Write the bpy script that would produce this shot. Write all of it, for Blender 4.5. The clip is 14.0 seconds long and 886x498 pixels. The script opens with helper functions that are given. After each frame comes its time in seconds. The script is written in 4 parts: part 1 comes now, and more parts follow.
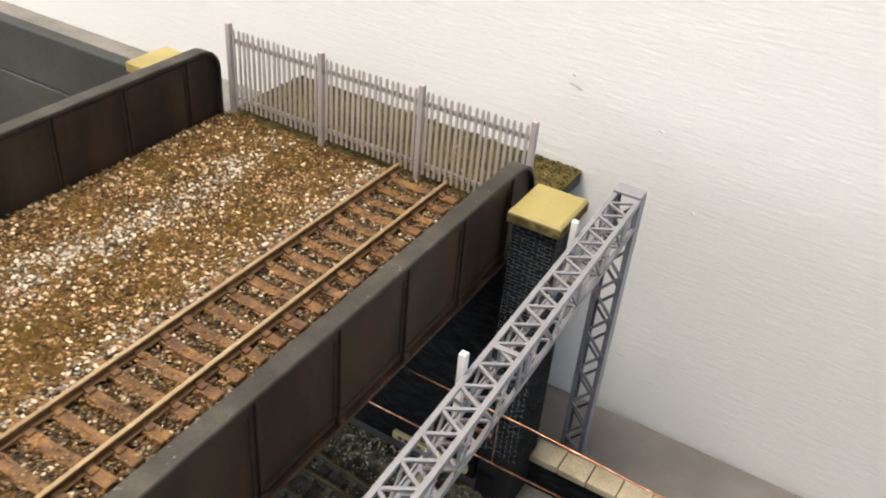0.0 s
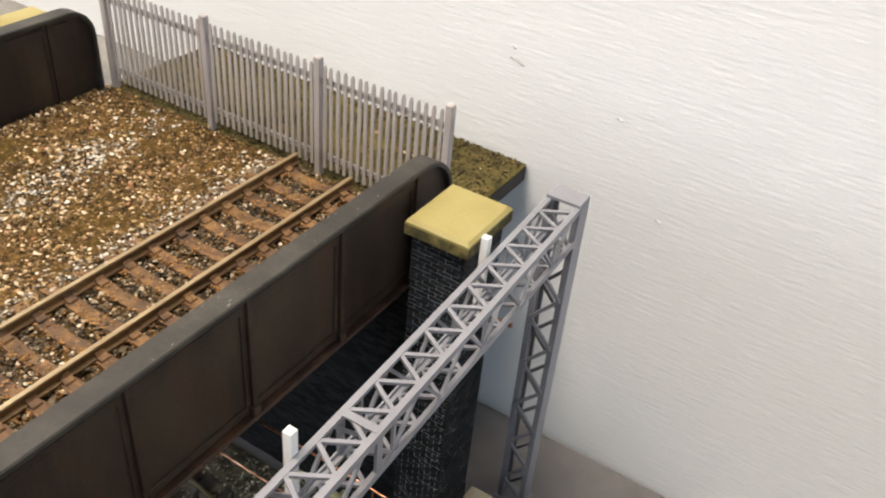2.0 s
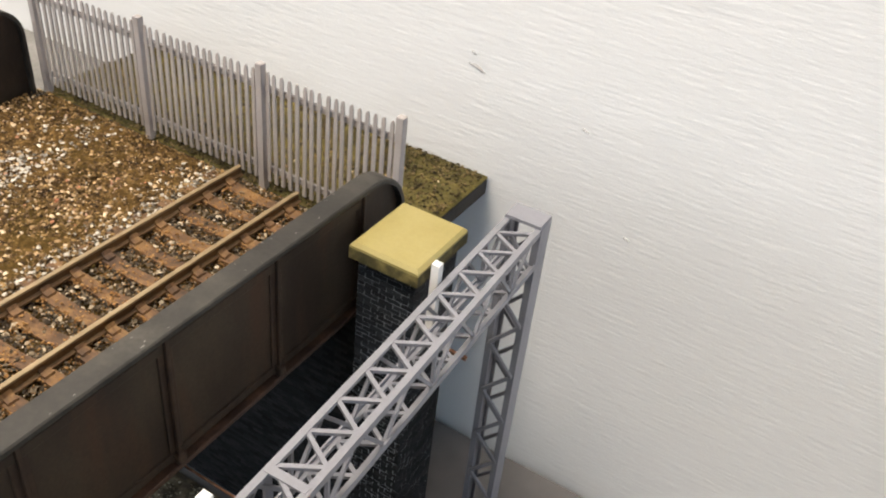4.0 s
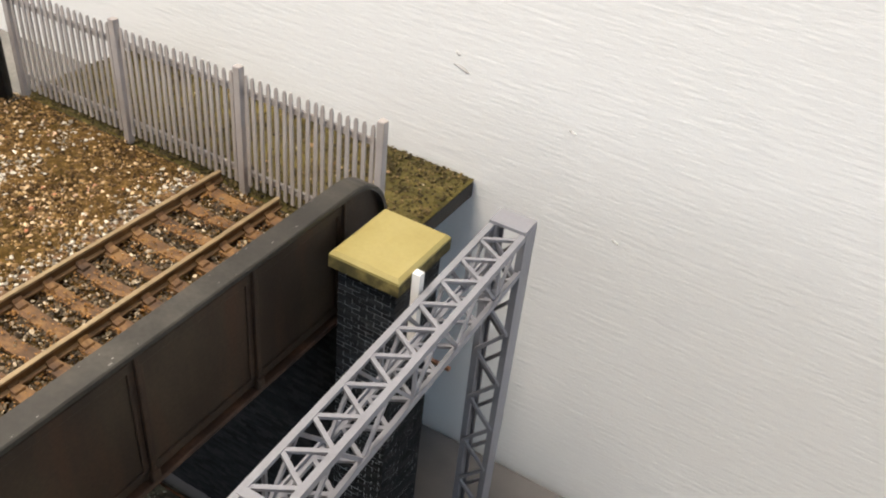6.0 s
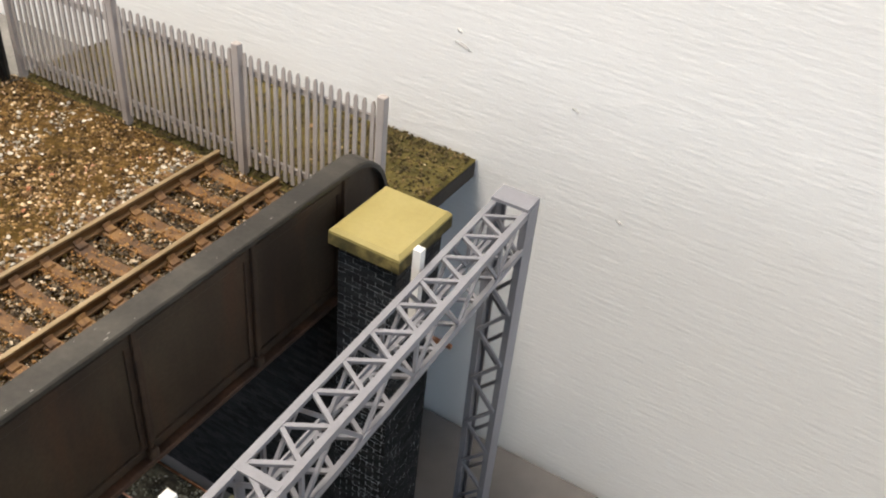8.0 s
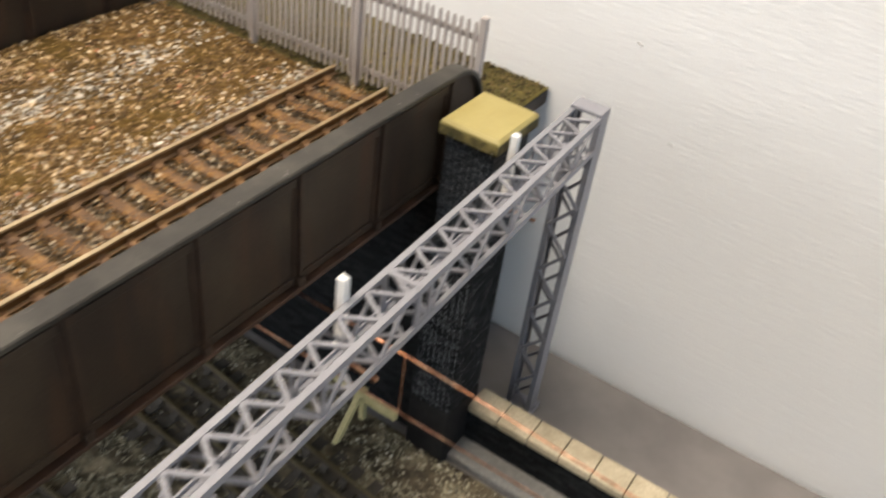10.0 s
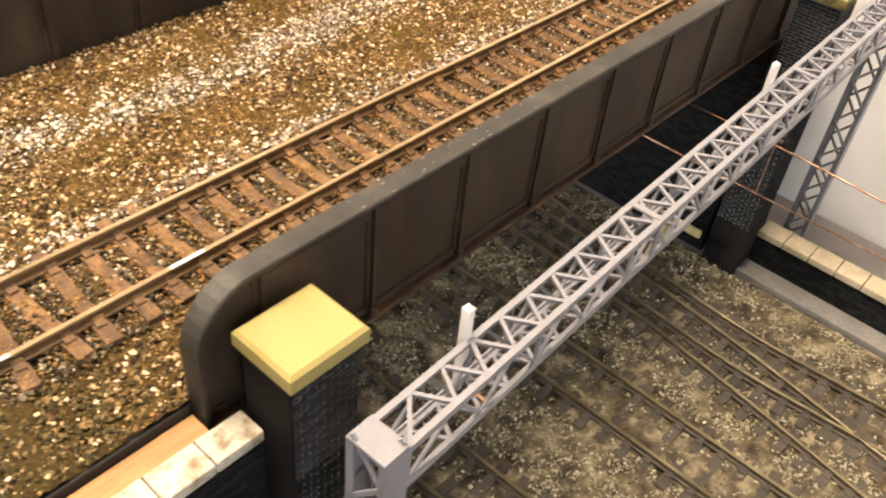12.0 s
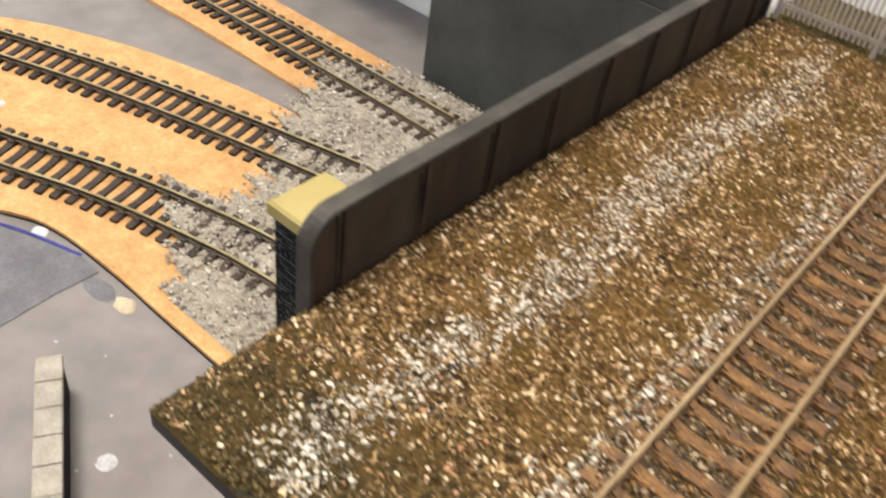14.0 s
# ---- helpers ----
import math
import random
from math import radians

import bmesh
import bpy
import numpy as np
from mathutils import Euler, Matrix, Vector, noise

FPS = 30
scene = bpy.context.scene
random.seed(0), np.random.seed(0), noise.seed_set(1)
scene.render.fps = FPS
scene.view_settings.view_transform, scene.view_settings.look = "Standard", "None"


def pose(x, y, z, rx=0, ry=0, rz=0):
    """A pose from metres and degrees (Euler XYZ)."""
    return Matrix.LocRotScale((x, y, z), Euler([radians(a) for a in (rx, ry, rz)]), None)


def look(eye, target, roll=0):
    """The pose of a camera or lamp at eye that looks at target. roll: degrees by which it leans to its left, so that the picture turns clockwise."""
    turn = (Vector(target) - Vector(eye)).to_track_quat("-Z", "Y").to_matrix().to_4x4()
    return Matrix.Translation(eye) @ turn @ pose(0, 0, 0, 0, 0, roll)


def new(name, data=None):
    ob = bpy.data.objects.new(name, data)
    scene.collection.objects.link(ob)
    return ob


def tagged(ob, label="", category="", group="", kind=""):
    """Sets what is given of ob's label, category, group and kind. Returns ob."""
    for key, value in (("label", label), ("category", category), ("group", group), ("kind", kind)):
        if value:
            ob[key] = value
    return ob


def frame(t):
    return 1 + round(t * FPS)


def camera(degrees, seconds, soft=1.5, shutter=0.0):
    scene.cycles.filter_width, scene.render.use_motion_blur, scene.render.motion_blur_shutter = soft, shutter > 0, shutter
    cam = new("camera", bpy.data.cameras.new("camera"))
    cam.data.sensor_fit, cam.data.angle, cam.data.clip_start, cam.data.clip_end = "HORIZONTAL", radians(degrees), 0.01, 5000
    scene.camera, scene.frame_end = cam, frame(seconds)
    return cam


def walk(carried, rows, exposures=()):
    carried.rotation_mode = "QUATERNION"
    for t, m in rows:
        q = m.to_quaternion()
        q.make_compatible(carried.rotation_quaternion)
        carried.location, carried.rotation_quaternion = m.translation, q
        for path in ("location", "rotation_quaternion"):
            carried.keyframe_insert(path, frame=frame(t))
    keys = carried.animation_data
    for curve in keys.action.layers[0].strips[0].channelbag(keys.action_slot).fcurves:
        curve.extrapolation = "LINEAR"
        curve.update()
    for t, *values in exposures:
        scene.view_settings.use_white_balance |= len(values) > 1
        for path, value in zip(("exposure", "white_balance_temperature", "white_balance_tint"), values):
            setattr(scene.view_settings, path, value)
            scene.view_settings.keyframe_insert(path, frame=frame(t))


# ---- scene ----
MM = 0.001
cam = camera(54.2, 14.0, soft=2.0, shutter=0.5)
EXPOSURES = [(0.0, 0.05, 6150, 10), (1.5, 0.07, 6120, 10), (3.0, 0.0, 6080, 10), (9.5, -0.02, 6080, 10), (10.5, 0.2, 6700, 12), (11.0, 0.45, 7150, 15), (11.5, 0.66, 7250, 15), (12.1, 0.48, 7250, 15), (12.5, 0.46, 7250, 15), (13.3, 0.13, 6600, 14), (14.0, -0.06, 6080, 11)]
PATH = [
    (0, (0.00484, 0.00732, 0.23530), (-0.01071, 0.03652, 0.21281), 5.25),
    (0.5, (0.00589, 0.02502, 0.22874), (-0.01005, 0.05363, 0.20577), 5.49),
    (1, (0.00699, 0.04142, 0.22216), (-0.00913, 0.06958, 0.19876), 5.39),
    (1.5, (0.00651, 0.05306, 0.21957), (-0.00957, 0.08112, 0.19602), 5.32),
    (2, (0.00651, 0.06131, 0.21752), (-0.00931, 0.08957, 0.19404), 5.64),
    (2.5, (0.00466, 0.06743, 0.21589), (-0.01085, 0.09584, 0.19238), 6.01),
    (3, (0.00378, 0.07177, 0.21419), (-0.01140, 0.10035, 0.19067), 6.46),
    (5.5, (0.00285, 0.08068, 0.21433), (-0.01177, 0.10944, 0.19069), 6.66),
    (6, (0.00322, 0.08213, 0.21386), (-0.01141, 0.11082, 0.19014), 6.46),
    (6.5, (0.00212, 0.08241, 0.21297), (-0.01249, 0.11106, 0.18919), 6.40),
    (7, (0.00170, 0.08210, 0.21274), (-0.01294, 0.11068, 0.18889), 6.29),
    (7.2, (0.00153, 0.08328, 0.21226), (-0.01311, 0.11182, 0.18837), 6.17),
    (9.3, (0.00853, 0.06904, 0.20908), (-0.00630, 0.09718, 0.18483), 6.58),
    (9.5, (0.00840, 0.06215, 0.20960), (-0.00650, 0.09020, 0.18529), 6.88),
    (10, (0.01311, 0.03981, 0.21344), (-0.00210, 0.06744, 0.18885), 8.21),
    (10.5, (0.01319, -0.00302, 0.21428), (-0.00313, 0.02333, 0.18900), 8.03),
    (11, (0.01565, -0.03932, 0.22003), (-0.00212, -0.01419, 0.19448), 6.91),
    (11.5, (0.01131, -0.06116, 0.21987), (-0.00730, -0.03709, 0.19390), 6.29),
    (12, (0.00868, -0.07074, 0.22001), (-0.00991, -0.04718, 0.19357), 6.38),
    (12.5, (0.00020, -0.08212, 0.22238), (-0.01808, -0.05839, 0.19587), 5.84),
    (13, (-0.01559, -0.09753, 0.23243), (-0.03347, -0.07317, 0.20622), 5.74),
    (13.2, (-0.03540, -0.10540, 0.23362), (-0.05292, -0.08075, 0.20745), 6.61),
    (13.3, (-0.04491, -0.10710, 0.23532), (-0.06219, -0.08232, 0.20910), 7.17),
    (13.5, (-0.06262, -0.11009, 0.23584), (-0.07979, -0.08503, 0.20982), 8.00),
    (13.8, (-0.08252, -0.10856, 0.23311), (-0.10016, -0.08409, 0.20684), 7.65),
    (14, (-0.09469, -0.10845, 0.23349), (-0.11233, -0.08382, 0.20736), 8.73),
]
walk(cam, [(t, look(eye, target, roll)) for t, eye, target, roll in PATH], EXPOSURES)

# ---- light ----
world = bpy.data.worlds.new("room_air")
scene.world = world
world.use_nodes = True
world.node_tree.nodes["Background"].inputs[0].default_value = (0.75, 0.85, 1.0, 1)
world.node_tree.nodes["Background"].inputs[1].default_value = 0.02


def area_lamp(name, eye, target, size, size_y, power, colour):
    data = bpy.data.lights.new(name, "AREA")
    data.shape, data.size, data.size_y, data.energy, data.color = "RECTANGLE", size, size_y, power, colour
    ob = new(name, data)
    ob.matrix_world = look(eye, target)
    return ob


# Added warm key light from above; its source is never in view.
area_lamp("overhead_fill_light", (-0.34, -0.12, 1.24), (-0.32, -0.05, 0), 0.5, 0.4, 27.5, (1.0, 0.85, 0.67))
# Added cool fill from the east, from no visible source.
area_lamp("east_fill_light", (1.95, -0.9, 0.75), (-0.2, 0.1, 0.2), 0.9, 1.0, 11.5, (0.56, 0.77, 1.0))
# Added fill from the west that brightens the room wall's left part.
area_lamp("west_fill_light", (-2.44, -0.55, 0.5), (-0.1, 0.2, 0.1), 0.7, 0.7, 54.0, (0.97, 0.95, 0.93))

# ---- materials ----
def material(name, roughness=0.7, metallic=0.0, specular=0.5):
    m = bpy.data.materials.new(name)
    m.use_nodes = True
    t = m.node_tree
    b = t.nodes["Principled BSDF"]
    b.inputs["Roughness"].default_value, b.inputs["Metallic"].default_value = roughness, metallic
    b.inputs["Specular IOR Level"].default_value = specular
    return m, t, b


def coords(t, scale=(1, 1, 1)):
    m = t.nodes.new("ShaderNodeMapping")
    geo = t.nodes.new("ShaderNodeNewGeometry")
    m.inputs["Scale"].default_value = scale
    t.links.new(geo.outputs["Position"], m.inputs["Vector"])
    return m.outputs["Vector"]


def noise_tex(t, vec, scale, detail=4.0, rough=0.55):
    n = t.nodes.new("ShaderNodeTexNoise")
    n.inputs["Scale"].default_value, n.inputs["Detail"].default_value, n.inputs["Roughness"].default_value = scale, detail, rough
    t.links.new(vec, n.inputs["Vector"])
    return n.outputs["Fac"]


def ramp(t, fac, stops):
    r = t.nodes.new("ShaderNodeValToRGB")
    while len(r.color_ramp.elements) < len(stops):
        r.color_ramp.elements.new(0.5)
    for e, (p, c) in zip(r.color_ramp.elements, stops):
        e.position, e.color = p, (*c, 1)
    t.links.new(fac, r.inputs["Fac"])
    return r.outputs["Color"]


def mix(t, fac, a, b, kind="MIX"):
    m = t.nodes.new("ShaderNodeMix")
    m.data_type, m.blend_type = "RGBA", kind
    for sock, v in ((m.inputs[0], fac), (m.inputs[6], a), (m.inputs[7], b)):
        if isinstance(v, (int, float)):
            sock.default_value = v
        elif isinstance(v, tuple):
            sock.default_value = (*v, 1)
        else:
            t.links.new(v, sock)
    return m.outputs[2]


def bump(t, b, height, strength, distance):
    n = t.nodes.new("ShaderNodeBump")
    n.inputs["Strength"].default_value, n.inputs["Distance"].default_value = strength, distance
    t.links.new(height, n.inputs["Height"])
    t.links.new(n.outputs["Normal"], b.inputs["Normal"])


def worn(name, dark, mid, light, fine=900.0, broad=60.0, roughness=0.7, relief=0.3, depth=0.0003, stretch=(1, 1, 1), metallic=0.0, specular=0.4, spread=0.25, grit=0.2):
    """A painted or natural surface with broad stains and fine grain."""
    m, t, b = material(name, roughness, metallic, specular)
    v = coords(t, stretch)
    wide, small = noise_tex(t, v, broad, 5.0), noise_tex(t, v, fine, 3.0)
    base = ramp(t, wide, [(0.5 - spread, dark), (0.5, mid), (0.5 + spread, light)])
    grain = ramp(t, small, [(0.3, (1 - grit,) * 3), (0.7, (1 + grit * 0.6,) * 3)])
    t.links.new(mix(t, 1.0, base, grain, "MULTIPLY"), b.inputs["Base Color"])
    bump(t, b, small, relief, depth)
    return m


def island_colours(name, stops, roughness=0.85, fine=1500.0, by_object=False, specular=0.3):
    """Grains or pieces that each have a colour of their own."""
    m, t, b = material(name, roughness, 0.0, specular)
    if by_object:
        rnd = t.nodes.new("ShaderNodeObjectInfo").outputs["Random"]
    else:
        rnd = t.nodes.new("ShaderNodeNewGeometry").outputs["Random Per Island"]
    base = ramp(t, rnd, stops)
    v = coords(t)
    small = noise_tex(t, v, fine, 2.0)
    t.links.new(mix(t, 1.0, base, ramp(t, small, [(0.3, (0.75, 0.75, 0.75)), (0.7, (1.1, 1.1, 1.1))]), "MULTIPLY"), b.inputs["Base Color"])
    bump(t, b, small, 0.3, 0.0002)
    return m


def make_wall_paint():
    m, t, b = material("white_wall_paint", 0.7, 0.0, 0.2)
    v = coords(t, (9.0, 9.0, 70.0))
    strokes = noise_tex(t, v, 14.0, 6.0, 0.62)
    lumps = noise_tex(t, coords(t, (8, 8, 14)), 18.0, 3.0)
    broad = noise_tex(t, coords(t), 4.0, 3.0)
    t.links.new(ramp(t, broad, [(0.3, (0.76, 0.76, 0.75)), (0.7, (0.82, 0.815, 0.81))]), b.inputs["Base Color"])
    add = t.nodes.new("ShaderNodeMath")
    add.operation = "MULTIPLY_ADD"
    add.inputs[1].default_value = 0.8
    t.links.new(lumps, add.inputs[0])
    t.links.new(strokes, add.inputs[2])
    bump(t, b, add.outputs[0], 0.32, 0.0006)
    return m


def make_girder_paint():
    m, t, b = material("weathered_girder_paint", 0.62, 0.0, 0.35)
    v = coords(t, (1, 1, 0.45))
    streak, wide, small = noise_tex(t, coords(t, (1, 1, 0.18)), 170.0, 5.0), noise_tex(t, v, 45.0, 4.0), noise_tex(t, coords(t), 1400.0, 3.0)
    base = ramp(t, wide, [(0.3, (0.015, 0.0085, 0.005)), (0.5, (0.030, 0.0195, 0.012)), (0.72, (0.060, 0.042, 0.025))])
    rust = ramp(t, streak, [(0.5, (0.0, 0.0, 0.0)), (0.75, (1, 1, 1))])
    tinted = mix(t, rust, base, (0.060, 0.030, 0.016))
    t.links.new(mix(t, 1.0, tinted, ramp(t, small, [(0.3, (0.8, 0.8, 0.8)), (0.7, (1.1, 1.1, 1.1))]), "MULTIPLY"), b.inputs["Base Color"])
    bump(t, b, small, 0.25, 0.0002)
    return m


def make_scatter():
    m, t, b = material("brown_scatter", 0.95, 0.0, 0.1)
    v = coords(t)
    wide, small, tiny = noise_tex(t, v, 45.0, 4.0), noise_tex(t, v, 700.0, 4.0), noise_tex(t, v, 1800.0, 2.0)
    base = ramp(t, small, [(0.3, (0.036, 0.021, 0.007)), (0.5, (0.110, 0.064, 0.021)), (0.7, (0.24, 0.148, 0.054))])
    green = mix(t, ramp(t, wide, [(0.42, (0, 0, 0)), (0.62, (0.7, 0.7, 0.7))]), base, (0.075, 0.05, 0.012))
    sep, near = t.nodes.new("ShaderNodeSeparateXYZ"), t.nodes.new("ShaderNodeMapRange")
    t.links.new(v, sep.inputs[0])
    near.inputs["From Min"].default_value, near.inputs["From Max"].default_value = -0.008, -0.050
    t.links.new(sep.outputs["Y"], near.inputs["Value"])
    green = mix(t, near.outputs["Result"], green, mix(t, small, (0.024, 0.017, 0.006), (0.090, 0.062, 0.022)))
    t.links.new(mix(t, 0.5, green, ramp(t, tiny, [(0.35, (0.35, 0.35, 0.35)), (0.7, (1.3, 1.25, 1.1))]), "MULTIPLY"), b.inputs["Base Color"])
    bump(t, b, small, 0.8, 0.0008)
    return m


def make_rust_sleeper(name, dark, mid, light):
    m, t, b = material(name, 0.7, 0.0, 0.4)
    v = coords(t)
    wide, small = noise_tex(t, v, 220.0, 4.0), noise_tex(t, coords(t, (0.3, 1, 1)), 1600.0, 3.0)
    base = ramp(t, wide, [(0.3, dark), (0.5, mid), (0.7, light)])
    t.links.new(mix(t, 1.0, base, ramp(t, small, [(0.3, (0.7, 0.7, 0.7)), (0.7, (1.15, 1.15, 1.15))]), "MULTIPLY"), b.inputs["Base Color"])
    bump(t, b, small, 0.4, 0.0003)
    return m


WALL = make_wall_paint()
ROOM = worn("room_plaster", (0.6, 0.58, 0.55), (0.66, 0.64, 0.6), (0.7, 0.68, 0.64), 200, 3, 0.8)
CARPET = worn("room_carpet", (0.16, 0.14, 0.12), (0.2, 0.18, 0.15), (0.24, 0.21, 0.18), 300, 6, 0.95)
BOARD = worn("grey_painted_board", (0.147, 0.135, 0.129), (0.185, 0.171, 0.165), (0.223, 0.207, 0.202), 60, 9, 0.36, 0.05, 0.0002, specular=0.45)
SCATTER = make_scatter()
MOSS = worn("olive_moss_scatter", (0.035, 0.030, 0.006), (0.085, 0.068, 0.014), (0.16, 0.125, 0.03), 900, 150, 0.95, 0.9, 0.0008)
DECK_EDGE = worn("black_board_edge", (0.008, 0.007, 0.006), (0.014, 0.012, 0.01), (0.024, 0.02, 0.016), 500, 60, 0.6)
GIRDER = make_girder_paint()
RIB = worn("dark_rusty_rib_paint", (0.018, 0.010, 0.006), (0.034, 0.019, 0.011), (0.064, 0.036, 0.020), 1300, 120, 0.62, 0.25, 0.0002)
RUSTY_FLANGE = worn("rusty_bottom_flange", (0.022, 0.011, 0.007), (0.048, 0.024, 0.014), (0.095, 0.048, 0.028), 1300, 200, 0.55, 0.3, 0.0002)
FLANGE = worn("grey_flange_paint", (0.018, 0.0155, 0.012), (0.034, 0.030, 0.024), (0.066, 0.059, 0.047), 1200, 90, 0.5, 0.25, 0.0002, spread=0.2)
FLECK = worn("pale_paint_fleck", (0.180, 0.168, 0.150), (0.240, 0.228, 0.204), (0.300, 0.288, 0.264), 900, 300, 0.7)
GREY_COPING = worn("grey_beige_coping", (0.22, 0.205, 0.175), (0.30, 0.28, 0.24), (0.38, 0.355, 0.305), 1500, 160, 0.8, 0.3, 0.0002)
STONE_CAP = worn("ochre_capstone", (0.280, 0.225, 0.070), (0.335, 0.278, 0.100), (0.370, 0.312, 0.128), 1500, 60, 0.5, 0.2, 0.0002, grit=0.05)
CAP_SIDE = worn("dirty_ochre_stone", (0.030, 0.027, 0.012), (0.095, 0.08, 0.03), (0.28, 0.22, 0.075), 1600, 300, 0.7, 0.3, 0.0002)
MORTAR = worn("pale_mortar", (0.192, 0.204, 0.216), (0.324, 0.336, 0.348), (0.456, 0.468, 0.480), 2000, 120, 0.85)
BRICK = island_colours("blue_engineering_brick", [(0.0, (0.007, 0.007, 0.008)), (0.5, (0.011, 0.013, 0.014)), (1.0, (0.022, 0.022, 0.023))], 0.85, specular=0.12)
BRICK_ONE = island_colours("blue_engineering_brick_piece", [(0.0, (0.009, 0.010, 0.014)), (0.5, (0.015, 0.019, 0.024)), (1.0, (0.029, 0.033, 0.039))], 0.6, by_object=True)
DARK_WALL = worn("charcoal_wall", (0.006, 0.006, 0.006), (0.011, 0.010, 0.010), (0.020, 0.019, 0.018), 900, 60, 0.85, 0.3, 0.0002, specular=0.15)
COPING = worn("cream_coping_stone", (0.30, 0.25, 0.165), (0.44, 0.375, 0.26), (0.55, 0.48, 0.35), 1500, 110, 0.7, 0.3, 0.0002)
CHALK = worn("chalky_white_coping", (0.255, 0.193, 0.120), (0.510, 0.462, 0.368), (0.629, 0.596, 0.512), 1400, 260, 0.8, 0.5, 0.0003, spread=0.18)
PLINTH = worn("grey_plinth", (0.13, 0.125, 0.115), (0.19, 0.18, 0.165), (0.25, 0.235, 0.215), 900, 60, 0.8)
WOOD = worn("bare_wood", (0.36, 0.19, 0.075), (0.46, 0.26, 0.11), (0.55, 0.34, 0.16), 900, 60, 0.6, 0.3, 0.0002, (1, 0.12, 1))
FENCE = worn("grey_plastic_fence", (0.322, 0.287, 0.270), (0.365, 0.331, 0.313), (0.400, 0.365, 0.348), 1500, 80, 0.45, 0.1, 0.0001, grit=0.05)
GANTRY = worn("grey_gantry_plastic", (0.202, 0.199, 0.218), (0.226, 0.224, 0.247), (0.247, 0.246, 0.270), 1500, 60, 0.42, 0.12, 0.0001, grit=0.05)
WHITE = worn("white_plastic_rod", (0.78, 0.76, 0.73), (0.82, 0.80, 0.77), (0.85, 0.83, 0.80), 1000, 60, 0.4, 0.05, 0.0001, grit=0.05)
COPPER = worn("bare_copper", (0.16, 0.07, 0.04), (0.50, 0.25, 0.15), (0.92, 0.62, 0.44), 900, 330, 0.32, 0.1, 0.0001, metallic=1.0)
RAIL_SIDE = worn("rusty_rail_side", (0.085, 0.045, 0.018), (0.155, 0.085, 0.034), (0.23, 0.135, 0.058), 1500, 90, 0.6)
RAIL_HEAD = worn("worn_rail_head", (0.230, 0.160, 0.080), (0.340, 0.250, 0.140), (0.480, 0.380, 0.240), 1400, 110, 0.32, 0.1, 0.0001, (1, 0.15, 1), metallic=0.3)
LOW_HEAD = worn("dull_lower_rail_head", (0.075, 0.058, 0.030), (0.15, 0.122, 0.066), (0.27, 0.23, 0.14), 1400, 60, 0.3, 0.1, 0.0001, metallic=0.35)
BRASS_RAIL = worn("dull_brass_rail", (0.230, 0.190, 0.095), (0.340, 0.290, 0.160), (0.460, 0.410, 0.260), 1400, 110, 0.3, 0.1, 0.0001, metallic=0.35)
SLEEPER = make_rust_sleeper("rusty_brown_sleeper", (0.062, 0.036, 0.022), (0.148, 0.080, 0.036), (0.269, 0.149, 0.054))
BLACK_SLEEPER = worn("dark_brown_sleeper", (0.016, 0.011, 0.008), (0.030, 0.019, 0.012), (0.050, 0.032, 0.02), 1200, 100, 0.5)
GREY_SLEEPER = worn("dusty_grey_sleeper", (0.038, 0.032, 0.026), (0.064, 0.054, 0.042), (0.098, 0.082, 0.066), 1200, 100, 0.8)
CORK = worn("orange_cork", (0.418, 0.228, 0.085), (0.503, 0.291, 0.118), (0.580, 0.359, 0.160), 600, 120, 0.85, 0.5, 0.0004)
TRACKBED = worn("mottled_trackbed", (0.033, 0.024, 0.014), (0.108, 0.086, 0.052), (0.28, 0.235, 0.150), 420, 150, 0.95, 0.8, 0.0006, spread=0.16, grit=0.35)
GREY_BED = worn("grey_ballast_bed", (0.187, 0.166, 0.136), (0.289, 0.264, 0.221), (0.391, 0.361, 0.310), 800, 260, 0.95, 0.8, 0.0006)
TAN_STONES = island_colours("tan_ballast", [(0.0, (0.11, 0.063, 0.023)), (0.34, (0.25, 0.15, 0.060)), (0.52, (0.52, 0.345, 0.17)), (0.74, (0.71, 0.53, 0.32)), (0.92, (0.87, 0.74, 0.54)), (0.97, (0.46, 0.17, 0.08)), (1.0, (0.42, 0.37, 0.30))], 0.6, specular=0.35)
PALE_STONES = island_colours("pale_grey_ballast", [(0.0, (0.112, 0.095, 0.073)), (0.3, (0.297, 0.263, 0.213)), (0.6, (0.612, 0.562, 0.476)), (1.0, (0.815, 0.762, 0.658))], 0.4, specular=0.5)
TRACK_STONES = island_colours("track_ballast", [(0.0, (0.028, 0.020, 0.012)), (0.5, (0.090, 0.064, 0.038)), (0.8, (0.20, 0.155, 0.10)), (0.93, (0.52, 0.42, 0.29)), (1.0, (0.78, 0.67, 0.50))], 0.7)
CRUMBS = island_colours("brown_crumbs", [(0.0, (0.028, 0.015, 0.006)), (0.4, (0.098, 0.057, 0.019)), (0.75, (0.225, 0.138, 0.050)), (1.0, (0.400, 0.260, 0.110))], 0.9)
MOSS_CRUMBS = island_colours("moss_crumbs", [(0.0, (0.021, 0.016, 0.007)), (0.45, (0.065, 0.049, 0.018)), (0.8, (0.131, 0.097, 0.038)), (1.0, (0.210, 0.150, 0.065))], 0.95)
CHIP = worn("grey_chip", (0.4, 0.39, 0.38), (0.48, 0.47, 0.46), (0.55, 0.54, 0.53), 900, 300, 0.8)
# Bare metal of the rail top; on the rail ends also a painted highlight.
SILVER = worn("nickel_and_highlight_rail", (0.62, 0.6, 0.56), (0.72, 0.70, 0.66), (0.8, 0.78, 0.74), 1200, 90, 0.25, 0.05, 0.0001, metallic=0.4, grit=0.05)
